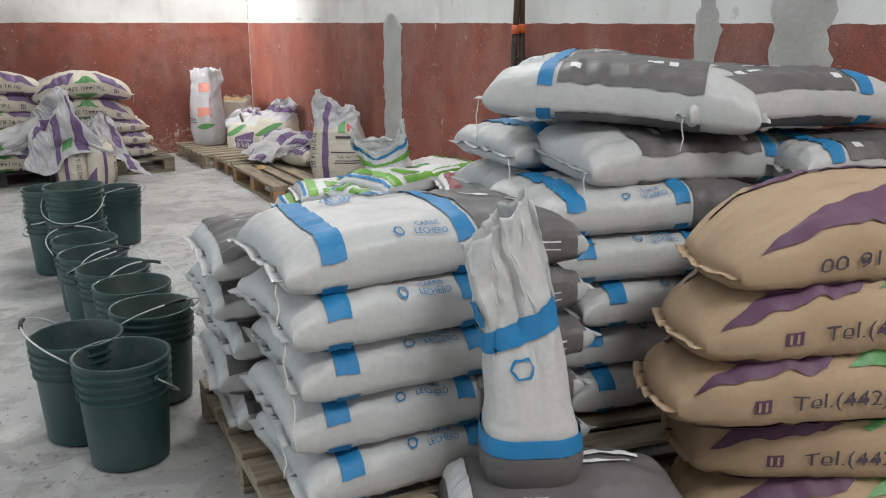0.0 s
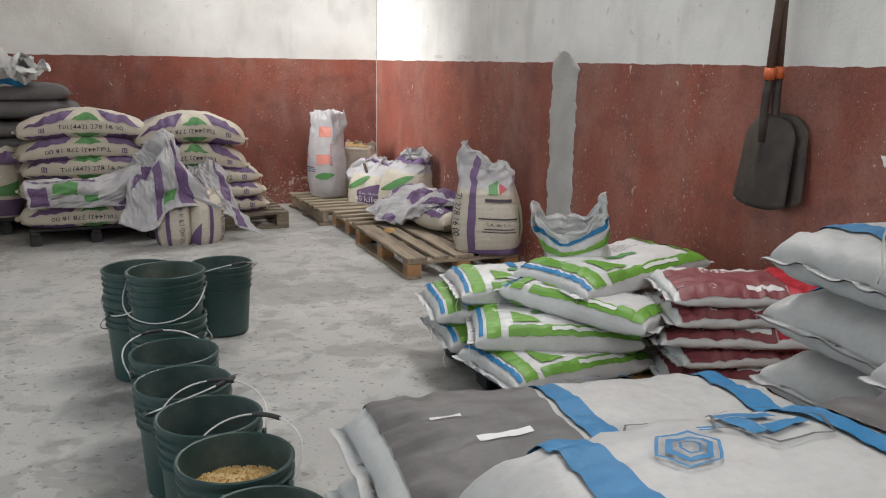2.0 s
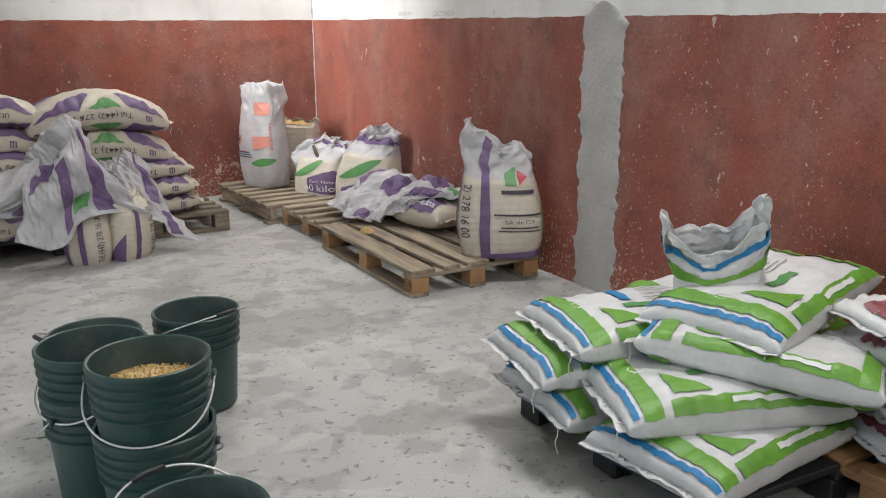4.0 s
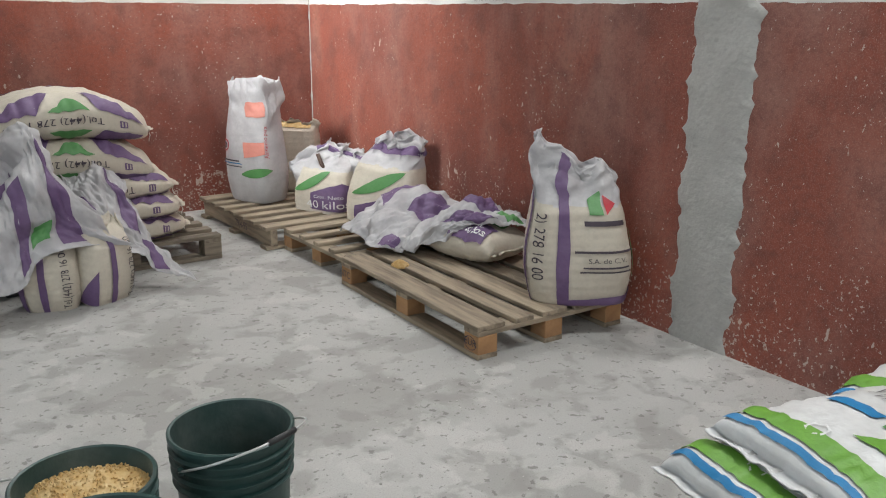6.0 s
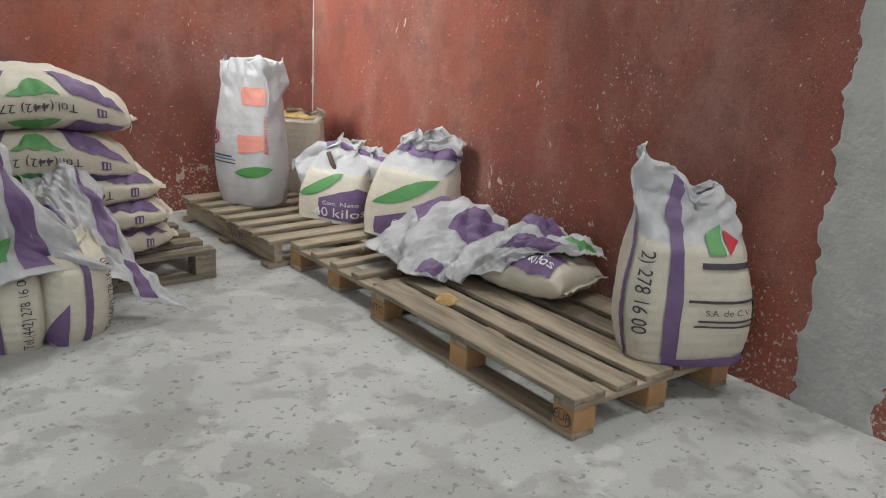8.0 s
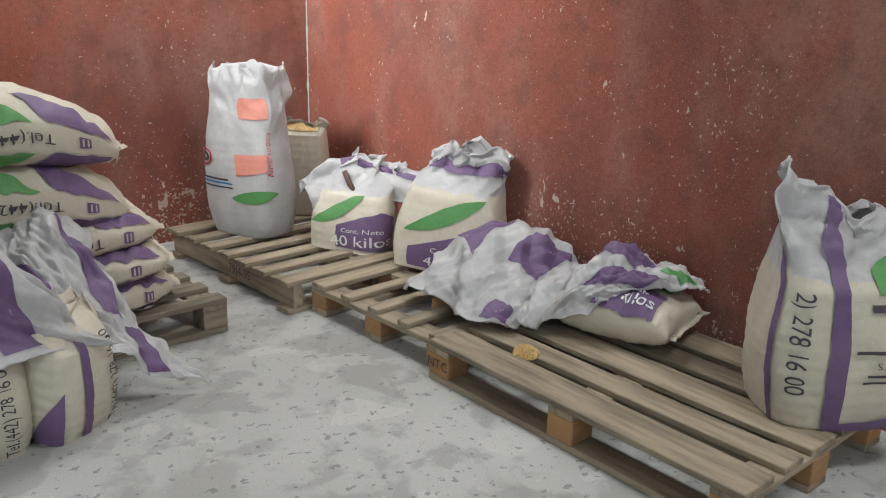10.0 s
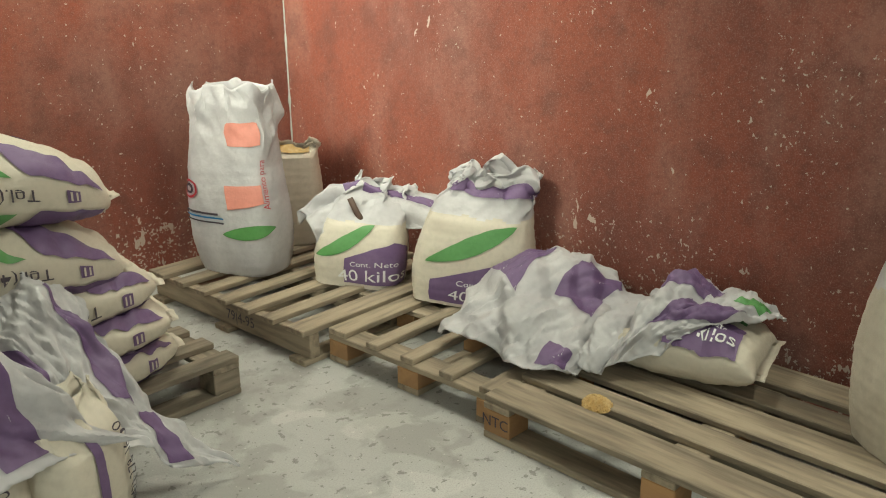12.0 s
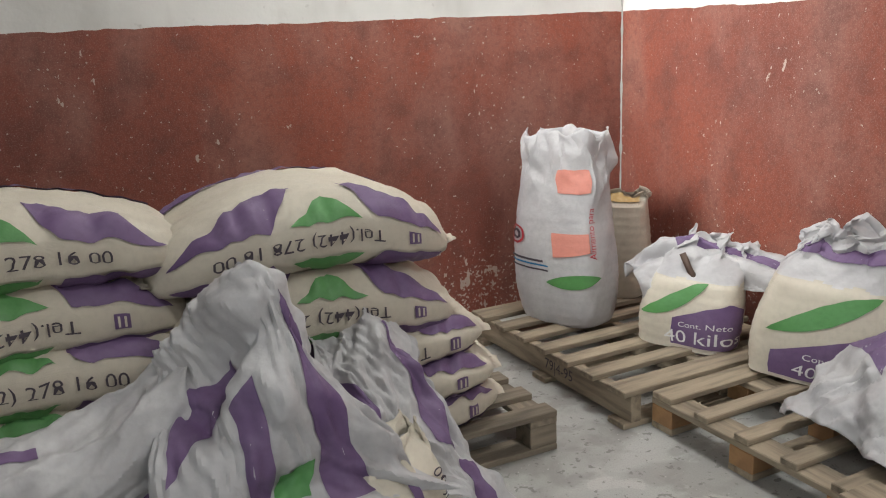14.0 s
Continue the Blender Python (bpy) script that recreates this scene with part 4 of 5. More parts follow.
def plastic_pallet(m, label, lx, ly, h=0.13):
    root = tagged(new("plastic_pallet"), label, "pallet", "black plastic pallets")
    root.matrix_world = m
    for k in range(8):
        y = -ly / 2 + ly * k / 8
        box("deck_slat", (-lx / 2, y + 0.006, h - 0.025), (lx / 2, y + ly / 8 - 0.006, h), "black", root, 0.004)
    for k in range(3):
        x = -lx / 2 + 0.04 + (lx - 0.08) * k / 2
        box("rail", (x - 0.03, -ly / 2, h - 0.05), (x + 0.03, ly / 2, h - 0.026), "black", root, 0.004)
        for j in range(3):
            y = -ly / 2 + 0.06 + (ly - 0.12) * j / 2
            box("foot", (x - 0.04, y - 0.055, 0), (x + 0.04, y + 0.055, h - 0.051), "black", root, 0.006)
    return root


plastic_pallet(pose(0.28, 8.86, 0, 0, 0, 3), "black plastic pallet beneath stacked grain sacks", 0.92, 1.1)
plastic_pallet(pose(-0.36, 9.22, 0, 0, 0, 3), "black plastic pallet beneath grey feed sacks", 0.54, 0.75)
plastic_pallet(pose(2.28, 4.58, 0, 0, 0, -3), "black plastic pallet beneath green and white sacks", 1.0, 0.95)


# ---------------------------------------------------------------- buckets
def bucket_meshes():
    R0, R1, Hh = 0.125, 0.148, 0.37
    prof = [(0.0, 0.004), (R0 - 0.01, 0.004), (R0, 0.012)]
    rr = lambda z: R0 + (R1 - R0) * z / Hh
    prof += [(rr(0.14), 0.14), (rr(0.238), 0.238)]
    for z in (0.243, 0.272, 0.301, 0.328):
        prof += [(rr(z), z), (rr(z) + 0.009, z + 0.002), (rr(z) + 0.009, z + 0.006), (rr(z), z + 0.010)]
    prof += [(rr(0.355), 0.355), (R1 + 0.007, 0.358), (R1 + 0.007, 0.368), (R1 + 0.003, 0.371), (R1 - 0.003, 0.369)]
    inner = [(R1 - 0.005, 0.36), (rr(0.27) - 0.004, 0.27), (rr(0.12) - 0.004, 0.12), (R0 - 0.006, 0.016), (0.0, 0.014)]
    sides = 48
    verts, faces, mats = [], [], []
    pr = prof + inner
    for r, z in pr:
        for k in range(sides):
            a = 2 * math.pi * k / sides
            verts.append((r * math.cos(a), r * math.sin(a), z))
    for i in range(len(pr) - 1):
        for k in range(sides):
            j = (k + 1) % sides
            faces.append((i * sides + k, i * sides + j, (i + 1) * sides + j, (i + 1) * sides + k))
            mats.append(1 if i >= len(prof) - 1 else 0)
    return verts, faces, mats


def bucket():
    v, f, mi = bucket_meshes()
    ob = mesh_ob("bucket", v, f, ["bucket", "bucket_in"])
    ob.data.polygons.foreach_set("material_index", mi)
    bm = bmesh.new()
    bm.from_mesh(ob.data)
    bmesh.ops.remove_doubles(bm, verts=bm.verts[:], dist=0.0002)
    bm.to_mesh(ob.data)
    bm.free()
    ob.data.set_sharp_from_angle(angle=radians(45))
    return ob


def handle(parent, turn, drop, grip=True):
    """Wire bail hooked in two ears; drop: degrees it hangs from upright."""
    ca, sa = math.cos(radians(turn)), math.sin(radians(turn))
    c, s = math.cos(radians(drop)), math.sin(radians(drop))
    pts = []
    for k in range(25):
        a = math.pi * k / 24
        x, h = 0.162 * math.cos(a), 0.20 * math.sin(a) ** 0.7
        y, z = h * s, 0.315 + h * c
        pts.append((x * ca - y * sa, x * sa + y * ca, z))
    bail = tube("wire_handle", pts, 0.003, "wire", parent, "thin galvanised wire bail", 6)
    for x in (0.155, -0.155):
        p = (x * ca, x * sa, 0.315)
        q = (x * 1.06 * ca, x * 1.06 * sa, 0.315)
        tube("ear", [p, q], 0.012, "bucket", parent, "", 8)
    if grip:
        tube("grip", pts[10:15], 0.0075, "black", bail, "black plastic hand grip", 8)


def corn(m, radius, seed):
    """A heap of cracked corn: a mound covered with separate kernels."""
    rnd = random.Random(seed)
    verts, faces = [], []
    rings, sides = 8, 32
    top = lambda x, y: 0.02 * (1 - (x * x + y * y) / radius ** 2) + 0.012 * nz(x * 14, y * 14, seed)
    for i in range(rings + 1):
        for k in range(sides):
            a = 2 * math.pi * k / sides
            x, y = radius * i / rings * math.cos(a), radius * i / rings * math.sin(a)
            verts.append((x, y, top(x, y)))
    for i in range(rings):
        for k in range(sides):
            j = (k + 1) % sides
            faces.append((i * sides + k, (i + 1) * sides + k, (i + 1) * sides + j, i * sides + j))
    for _ in range(650):
        a, r = rnd.uniform(0, 2 * math.pi), radius * math.sqrt(rnd.random())
        x, y = r * math.cos(a), r * math.sin(a)
        s = rnd.uniform(0.0025, 0.006)
        rot = Euler((rnd.uniform(0, 3), rnd.uniform(0, 3), rnd.uniform(0, 6))).to_matrix()
        base = len(verts)
        for p in ((1, 0, 0), (-1, 0, 0), (0, 0.8, 0), (0, -0.8, 0), (0, 0, 0.5), (0, 0, -0.5)):
            verts.append(tuple(rot @ Vector(p) * s + Vector((x, y, top(x, y) + 0.003))))
        for f in ((0, 2, 4), (2, 1, 4), (1, 3, 4), (3, 0, 4), (2, 0, 5), (1, 2, 5), (3, 1, 5), (0, 3, 5)):
            faces.append(tuple(base + q for q in f))
    ob = tagged(mesh_ob("cracked_corn", verts, faces, "corn", None, "", False), "heap of yellow cracked corn inside a bucket", "grain", kind="stuff")
    ob.matrix_world = m
    return ob


BUCKETS = [  # x, y, lift, handle turn, handle drop, corn height
    (0.375, 2.76, 0.0, 300, 128, 0), (0.27, 3.02, 0.0, 80, 55, 0), (0.56, 3.205, 0.0, 20, -58, 0.25), (0.55, 3.54, 0.0, -40, 60, 0.27),
    (0.525, 3.84, 0.0, 340, 62, 0.0), (0.485, 4.14, 0.0, 40, -64, 0), (0.49, 4.45, 0.0, 20, 66, 0),
    (0.515, 4.93, 0.0, 330, 128, 0), (0.515, 4.93, 0.185, -25, -128, 0.285), (0.43, 5.27, 0.0, 30, 128, 0), (0.43, 5.27, 0.125, -60, -130, 0),
    (0.50, 5.72, 0.0, -70, -65, 0.32), (0.86, 5.78, 0.0, 20, -66, 0.1),
]
for x, y, lift, turn, drop, fill in BUCKETS:
    b = bucket()
    full = " holding cracked corn" if fill else ""
    tagged(b, ("dark green ribbed plastic bucket" + full + (" nested in another bucket" if lift else " on the floor")), "bucket", "row of green buckets")
    b.matrix_world = pose(x, y, lift, 0, 0, turn * 0.5)
    handle(b, turn * 0.5, drop, lift == 0)
    if fill:
        corn(pose(x, y, lift + fill), 0.121 + 0.023 * fill / 0.37, x)


# ---------------------------------------------------------------- grey and blue mineral sacks
G = "blue-banded white mineral sack, "
for k, (dx, dy, yaw) in enumerate([(0.02, 0, -3), (0.0, 0.01, -5), (0.02, 0, -4), (-0.01, 0.0, -2), (0.0, 0.02, -4)]):
    grey_sack(pose(1.10 + dx, 2.10 + dy, 0.142 + 0.148 * k, 0, 0, yaw), 1.3 + k * 2.1,
              G + ("on top of a stack" if k == 4 else "stacked on a timber pallet"), L=0.88, W=0.52, H=0.175 if k == 4 else 0.168, bend=0.02 if k == 4 else 0.005)
for k, (dx, yaw) in enumerate([(0.03, 176), (0, 172), (0.02, 178), (-0.01, 174), (0.0, 173)]):
    grey_sack(pose(1.08 + dx, 2.62, 0.142 + 0.122 * k, 0, 0, yaw), 31.3 + k * 1.7, G + "stacked behind another row", L=0.90, W=0.50, H=0.145, bend=0.01)
for k, (x, y, yaw) in enumerate([(2.10, 2.15, -12), (2.08, 2.17, -15), (2.12, 2.14, -12), (2.04, 2.16, -17), (2.0, 2.2, -14)]):
    grey_sack(pose(x, y, 0.142 + 0.148 * k, 0, 0, yaw), 51.1 + k * 1.9, G + "in a tall stack on a pallet", L=0.88, W=0.52, H=0.165, bend=0.01, flip=1)
for k in range(6):
    grey_sack(pose(2.17, 2.66, 0.142 + 0.148 * k, 0, 0, -8 + 3 * (k % 2)), 71.1 + k * 1.9, G + "in a tall stack on a pallet", L=0.92, W=0.50, H=0.165, bend=0.01, fine=k > 3)
grey_sack(pose(2.2, 2.24, 0.875, 3, 2, -10), 91.1, G + "lying across a tall stack", L=0.9, W=0.52, H=0.18, bend=0.015, flip=-1, back=True)
grey_sack(pose(2.74, 1.86, 0.86, 0, 0, -20), 93.1, G + "lying at the end of a tall stack", L=0.7, W=0.50, H=0.17, back=True)
grey_sack(pose(2.07, 2.33, 1.085, 4, 3, -48), 95.1, G + "topmost on a tall stack", L=0.9, W=0.54, H=0.20, bend=0.03, flip=1, back=True)
grey_sack(pose(2.5, 2.12, 1.06, 0, 0, -14), 97.1, G + "topmost on a tall stack", L=0.86, W=0.54, H=0.19, bend=0.03, flip=-1, back=True)
grey_sack(pose(1.72, 3.08, 0.13, 0, 0, 10), 99.1, "charcoal mineral sack sagging behind a tall stack", L=0.8, W=0.55, H=0.3, dark=True)
grey_sack(pose(1.22, 1.50, 0.0, 0, 0, -25), 89.1, "charcoal mineral sack slumped on the floor", L=0.62, W=0.48, H=0.31, dark=True)
open_bag("open_sack", pose(1.17, 1.60, 0.285, 0, 0, -28), dict(rx=0.115, ry=0.10, fill=0.20, tall=0.68, seed=4.2, lean=(-0.10, 0.02), crumple=0.013, thin=0.6, squash=0.95, flare=0.62, rise=-0.06), "paper",
         "half-empty white sack with blue bands, standing open",
         [("field", "stripe", -0.4, 0.4, lambda x: 0.41 + 0.04 * math.sin(x * 5), lambda x: 0.47 + 0.04 * math.sin(x * 5), "blue"),
          ("field", "stripe", -0.4, 0.4, 0.10, 0.145, "blue"), ("ring", -0.18, 0.32, 0.03, 6, 0.007, "blue"),
          ("field", "printed_panel", -0.4, 0.4, 0.0, 0.098, "grey")])

# ---------------------------------------------------------------- tan sacks near the start
for k, (dx, dy, z, yaw, ov) in enumerate([(0.08, -0.02, 0.0, -30, 0), (0.08, 0.0, 0.185, -34, 0), (-0.02, 0.03, 0.37, -27, 0), (0.03, 0.02, 0.555, -24, 0), (0.10, 0.02, 0.745, -20, 1)]):
    grain_sack(pose(2.10 + dx, 1.40 + dy, z, 0, 0, yaw), 11.2 + k * 1.3, "tan woven grain sack with plum and green print, stacked", "tan", "plum", 0.96, 0.58, 0.25, 0.085, "tan grain sacks", bool(ov), drop=0.034)

# ---------------------------------------------------------------- green and maroon sacks
N = "white and bright green feed sack, "
GREEN = [  # x, y, z, yaw, pitch
    (2.0, 4.78, 0.13, -8), (1.99, 4.33, 0.13, 5), (2.5, 4.75, 0.13, -4), (1.99, 4.85, 0.235, -12), (2.02, 4.42, 0.235, -22), (2.5, 4.7, 0.235, 0),
    (2.08, 4.77, 0.335, -14), (2.5, 4.8, 0.335, 6)]
for k, (x, y, z, yaw) in enumerate(GREEN):
    green_sack(pose(x, y, z, 0, 0, yaw), 5.7 + k * 2.3, N + "stacked on a black plastic pallet")
green_sack(pose(2.18, 4.36, 0.34, -6, 3, -62), 41.3, N + "sloping across the stack")
green_sack(pose(2.38, 4.52, 0.44, 0, -3, 14), 47.9, N + "topmost on the stack", L=0.80)
for k, (dx, yaw) in enumerate([(0.0, -22), (0.03, -15), (-0.02, -25), (0.0, -18), (0.01, -22)]):
    red_sack(pose(2.62 + dx, 4.02, 0.142 + 0.082 * k, 0, 0, yaw), 3.1 + 1.7 * k, "white and maroon feed sack with torn red end, stacked")
open_bag("open_sack", pose(2.28, 4.62, 0.47, 16, -12, -35), dict(rx=0.13, ry=0.10, fill=0.12, tall=0.32, seed=8.4, lean=(0.0, 0.0), crumple=0.018, thin=0.6, flare=1.2, squash=0.9, horn=0.12), "glossy",
         "nearly empty green and white sack, gaping open on the stack",
         [("field", "printed_panel", -0.5, 0.02, lambda x: 0.15, lambda x: 0.20 + 0.03 * math.sin(x * 9), "lime"), ("field", "stripe", -0.4, 0.02, lambda x: 0.235 + 0.02 * math.sin(x * 8), lambda x: 0.262 + 0.02 * math.sin(x * 8), "blue")])

# ---------------------------------------------------------------- shovels
def shovel(m, label, worn=0.0):
    root = tagged(new("shovel"), label, "shovel", "shovels hung on the wall")
    root.matrix_world = m
    verts, faces = [], []
    nu, nv = 18, 22
    for j in range(nv + 1):
        t = j / nv
        w = 0.14 * (0.55 + 0.45 * min(1, t * 5) ** 0.5) * (1 + 0.12 * t)
        for i in range(nu + 1):
            u = -1 + 2 * i / nu
            z = -0.355 * t + (0.0 if t > 0.1 else 0) + 0.02 * (1 - u * u) * (t < 0.05) - 0.03 * (1 - abs(u) ** 3) * t ** 6
            dish = 0.035 * u * u * (1 - 0.4 * t) - 0.02 * math.exp(-(u * 5) ** 2) * (1 - t) ** 1.2
            verts.append((u * w, dish - 0.02 * t, z))
    for j in range(nv):
        for i in range(nu):
            a = j * (nu + 1) + i
            faces.append((a, a + nu + 1, a + nu + 2, a + 1))
    bl = mesh_ob("blade", verts, faces, "steel", root, "dark scratched square steel blade")
    md = bl.modifiers.new("plate", "SOLIDIFY")
    md.thickness = 0.003
    tube("socket", [(0, -0.012, -0.10), (0, -0.02, 0.0), (0, -0.02, 0.10), (0.004, -0.02, 0.16)], 0.019, "steel", root, "", 12)
    tube("collar", [(0.004, -0.02, 0.16), (0.005, -0.02, 0.21)], 0.023, "orange", root, "orange plastic collar", 12)
    tube("shaft", [(0.004, -0.02, 0.19), (0.01, -0.02, 0.45), (0.02, -0.015, 0.8), (0.03, -0.01, 1.0)], 0.0175, "handle", root, "", 12)
    tube("hook", [(0.03, -0.01, 0.96), (0.03, 0.03, 0.98), (0.03, 0.07, 0.98)], 0.006, "steel", root, "", 6)
    return root


shovel(pose(2.93, 4.255, 1.18, 0, 2, -90), "square-bladed shovel with an orange collar, hung blade down on the wall")
shovel(pose(2.972, 4.235, 1.185, 0, -2.5, -90), "second worn square-bladed shovel hung behind the first")

# ---------------------------------------------------------------- cream grain sacks at the back
C = "purple-printed cream grain sack, "
for k, (x, z, yaw, ov) in enumerate([(0.30, 0.13, 0, 1), (0.26, 0.29, 4, 0), (0.28, 0.45, -3, 0), (0.26, 0.60, 3, 1), (0.27, 0.77, 0, 0)]):
    grain_sack(pose(x, 8.7, z, 0, 0, yaw), 21.7 + 1.9 * k, C + "stacked on a black plastic pallet", L=0.90, W=0.55, H=0.22, bend=0.06 if k > 2 else 0.03, over=bool(ov))
for k, (x, z, yaw) in enumerate([(1.22, 0.142, 4), (1.2, 0.26, -4), (1.17, 0.375, 2), (1.07, 0.50, -2), (1.06, 0.715, 0)]):
    grain_sack(pose(x, 8.68, z, 0, 0, yaw), 33.1 + 1.9 * k, C + "stacked on a greyed timber pallet", L=0.84, W=0.58, H=0.17 if k < 3 else 0.25, bend=0.09 if k > 2 else 0.02, over=True)
grain_sack(pose(0.28, 8.42, 0.13, 0, 0, 2), 61.7, C + "lying on a black plastic pallet", L=0.94, W=0.42, H=0.19, bend=0.02, over=True)
for k, (x, z, L) in enumerate([(-0.25, 0.62, 0.8), (-0.22, 0.74, 0.84), (-0.18, 0.885, 0.9), (-0.24, 1.02, 0.84), (-0.2, 0.5, 0.8)]):
    grey_sack(pose(x, 9.22, z, 0, 0, 2 * k - 3), 81.1 + k, "dusty grey mineral sack in a dim stack", L=L, W=0.5, H=0.16 if k > 1 else 0.13, dark=True, fine=False)
open_bag("grain_sack", pose(-0.42, 8.98, 0.13, 0, 0, 0), dict(rx=0.2, ry=0.13, fill=0.42, tall=0.62, seed=2.2, lean=(0.02, 0.03), crumple=0.02, thin=0.4, squash=0.8), "cream",
         "cream sack with purple print, folded over at its top",
         [("field", "printed_panel", -0.32, 0.0, lambda x: 0.02, lambda x: 0.15 - 0.2 * x * 0, "purple"), ("field", "green_mark", -0.32, -0.12, lambda x: 0.18, lambda x: 0.34 + x * 0.4, "green"),
          ("field", "printed_panel", -0.3, 0.0, lambda x: 0.42, lambda x: 0.55, "purple")])
for k in range(2):
    grain_sack(pose(-0.30, 9.3, 0.13 + 0.18 * k, 0, 0, 0), 7.7 + k, C + "at the bottom of a dim stack", L=0.6, W=0.45, H=0.19, fine=False)
open_bag("empty_sack", pose(-0.36, 9.15, 1.17, 70, 10, 30), dict(rx=0.18, ry=0.08, fill=0.2, tall=0.5, seed=6.1, crumple=0.05, thin=0.5), "glossy", "crumpled white and blue plastic sack thrown on a stack",
         [("field", "stripe", -0.3, 0.0, 0.2, 0.26, "blue")])

def leaf(x0, x1, y0, y1, w):
    """A pointed leaf-shaped printed mark."""
    q = lambda x: (x - x0) / (x1 - x0)
    return ("field", "green_mark", x0, x1, lambda x: y0 + (y1 - y0) * q(x) - w * math.sin(math.pi * q(x)) ** 0.8, lambda x: y0 + (y1 - y0) * q(x) + w * math.sin(math.pi * q(x)) ** 0.8, "green")


# ---------------------------------------------------------------- standing and emptied sacks before them
tel = lambda x, y, s: ("text", "Tel.(442) 278 16 00", x, y, s, 90, "ink")
PU = lambda x0, x1, lo, hi: ("field", "printed_panel", x0, x1, lo, hi, "purple")
GR = lambda x0, x1, lo, hi: ("field", "green_mark", x0, x1, lo, hi, "green")
for x, y, yaw, seed, lab in [(0.86, 8.10, -20, 1.1, "small cream sack with purple print, standing on the floor"), (1.08, 8.09, 25, 3.3, "small cream sack with a purple edge stripe, standing on the floor")]:
    open_bag("grain_sack", pose(x, y, 0, 14, 0, yaw), dict(rx=0.12, ry=0.09, fill=0.30, tall=0.46, seed=seed, lean=(0.0, 0.10), crumple=0.016, thin=0.4, squash=0.7), "cream", lab,
             [PU(-0.19, -0.165, 0.01, 0.33), PU(-0.34, -0.24, lambda x: 0.02, lambda x: 0.02 + (x + 0.34) * 1.8), tel(-0.10, 0.18, 0.035)])
cloth("empty_sack", [[(0.60, 8.3, 0.62), (0.70, 8.28, 0.74), (0.80, 8.22, 0.87), (0.90, 8.26, 0.72)], [(0.58, 8.2, 0.55), (0.71, 8.12, 0.58), (0.82, 8.08, 0.80), (0.96, 8.12, 0.60)],
                     [(0.52, 8.05, 0.38), (0.68, 7.98, 0.40), (0.86, 7.99, 0.50), (1.06, 8.04, 0.43)], [(0.46, 7.98, 0.2), (0.66, 7.93, 0.14), (0.87, 7.97, 0.30), (1.22, 7.99, 0.27)]],
      2.7, "sheer", "emptied milky woven sack draped over standing sacks",
      [PU(0.12, 0.38, lambda s: 0.25, lambda s: 0.72 - s), PU(0.42, 0.52, 0.45, 0.95), PU(0.72, 0.84, 0.3, 0.96), GR(0.55, 0.68, 0.75, 0.9)], 0.055)
cloth("empty_sack", [[(1.0, 8.42, 0.55), (1.1, 8.44, 0.57), (1.21, 8.44, 0.64), (1.28, 8.42, 0.5)], [(1.0, 8.3, 0.48), (1.1, 8.3, 0.50), (1.22, 8.32, 0.53), (1.30, 8.3, 0.38)],
                     [(1.0, 8.16, 0.38), (1.12, 8.14, 0.37), (1.26, 8.17, 0.31), (1.38, 8.18, 0.2)], [(1.05, 8.04, 0.33), (1.18, 8.03, 0.26), (1.34, 8.04, 0.13), (1.52, 8.03, 0.02)]],
      5.1, "sheer", "emptied milky woven sack with purple stripes slumped to the floor",
      [PU(0.05, 0.3, lambda s: 0.2 + s, lambda s: 0.45 + s), PU(0.6, 0.75, 0.2, 0.7), GR(0.2, 0.32, 0.72, 0.84), PU(0.7, 0.8, 0.75, 0.97)], 0.045)
cloth("empty_sack", [[(-0.16, 8.38, 0.47), (0.1, 8.36, 0.50), (0.38, 8.36, 0.50), (0.66, 8.30, 0.66)], [(-0.16, 8.22, 0.46), (0.1, 8.19, 0.46), (0.38, 8.2, 0.46), (0.66, 8.18, 0.58)],
                     [(-0.15, 8.17, 0.38), (0.1, 8.14, 0.38), (0.38, 8.15, 0.38), (0.66, 8.14, 0.40)], [(-0.13, 8.17, 0.30), (0.1, 8.15, 0.30), (0.38, 8.16, 0.30), (0.62, 8.15, 0.29)]],
      9.9, "sheer", "slack milky sack with green and purple print before the stack",
      [PU(0.03, 0.2, lambda s: 0.4, lambda s: 0.92), GR(0.25, 0.45, 0.3, lambda s: 0.5 + 0.2 * s), GR(0.5, 0.62, 0.6, 0.8), PU(0.78, 0.95, lambda s: 0.9 - (s - 0.78) * 2, 0.95), PU(0.02, 0.6, lambda s: 0.16 + 0.05 * s, lambda s: 0.21 + 0.08 * s)], 0.035)
# ---------------------------------------------------------------- sacks on the wall-side pallets
open_bag("tall_sack", pose(2.37, 9.20, 0.142, 2, -2, -76), dict(rx=0.21, ry=0.125, fill=0.46, tall=0.80, seed=3.7, lean=(0.0, 0.03), crumple=0.022, thin=0.75, squash=0.97, flare=0.92), "sheer",
         "tall milky plastic sack with faded coral print, open at its top",
         [("field", "printed_panel", -0.20, -0.10, lambda x: 0.56, lambda x: 0.66 - 6 * (x + 0.15) ** 2, "coral"), ("field", "printed_panel", -0.22, -0.10, lambda x: 0.30 + 0.2 * (x + 0.22), lambda x: 0.40, "coral"),
          ("ring", -0.38, 0.37, 0.04, 12, 0.009, "red"), ("ring", -0.38, 0.37, 0.022, 12, 0.011, "ink"),
          leaf(-0.25, -0.06, 0.19, 0.22, 0.03), ("field", "print_bar", -0.42, -0.24, 0.255, 0.262, "blue"), ("field", "print_bar", -0.42, -0.24, 0.235, 0.242, "ink"),
          ("field", "print_bar", -0.42, -0.26, 0.27, 0.279, "ink"), ("text", "Alimento para", -0.09, 0.40, 0.035, 90, "red")])
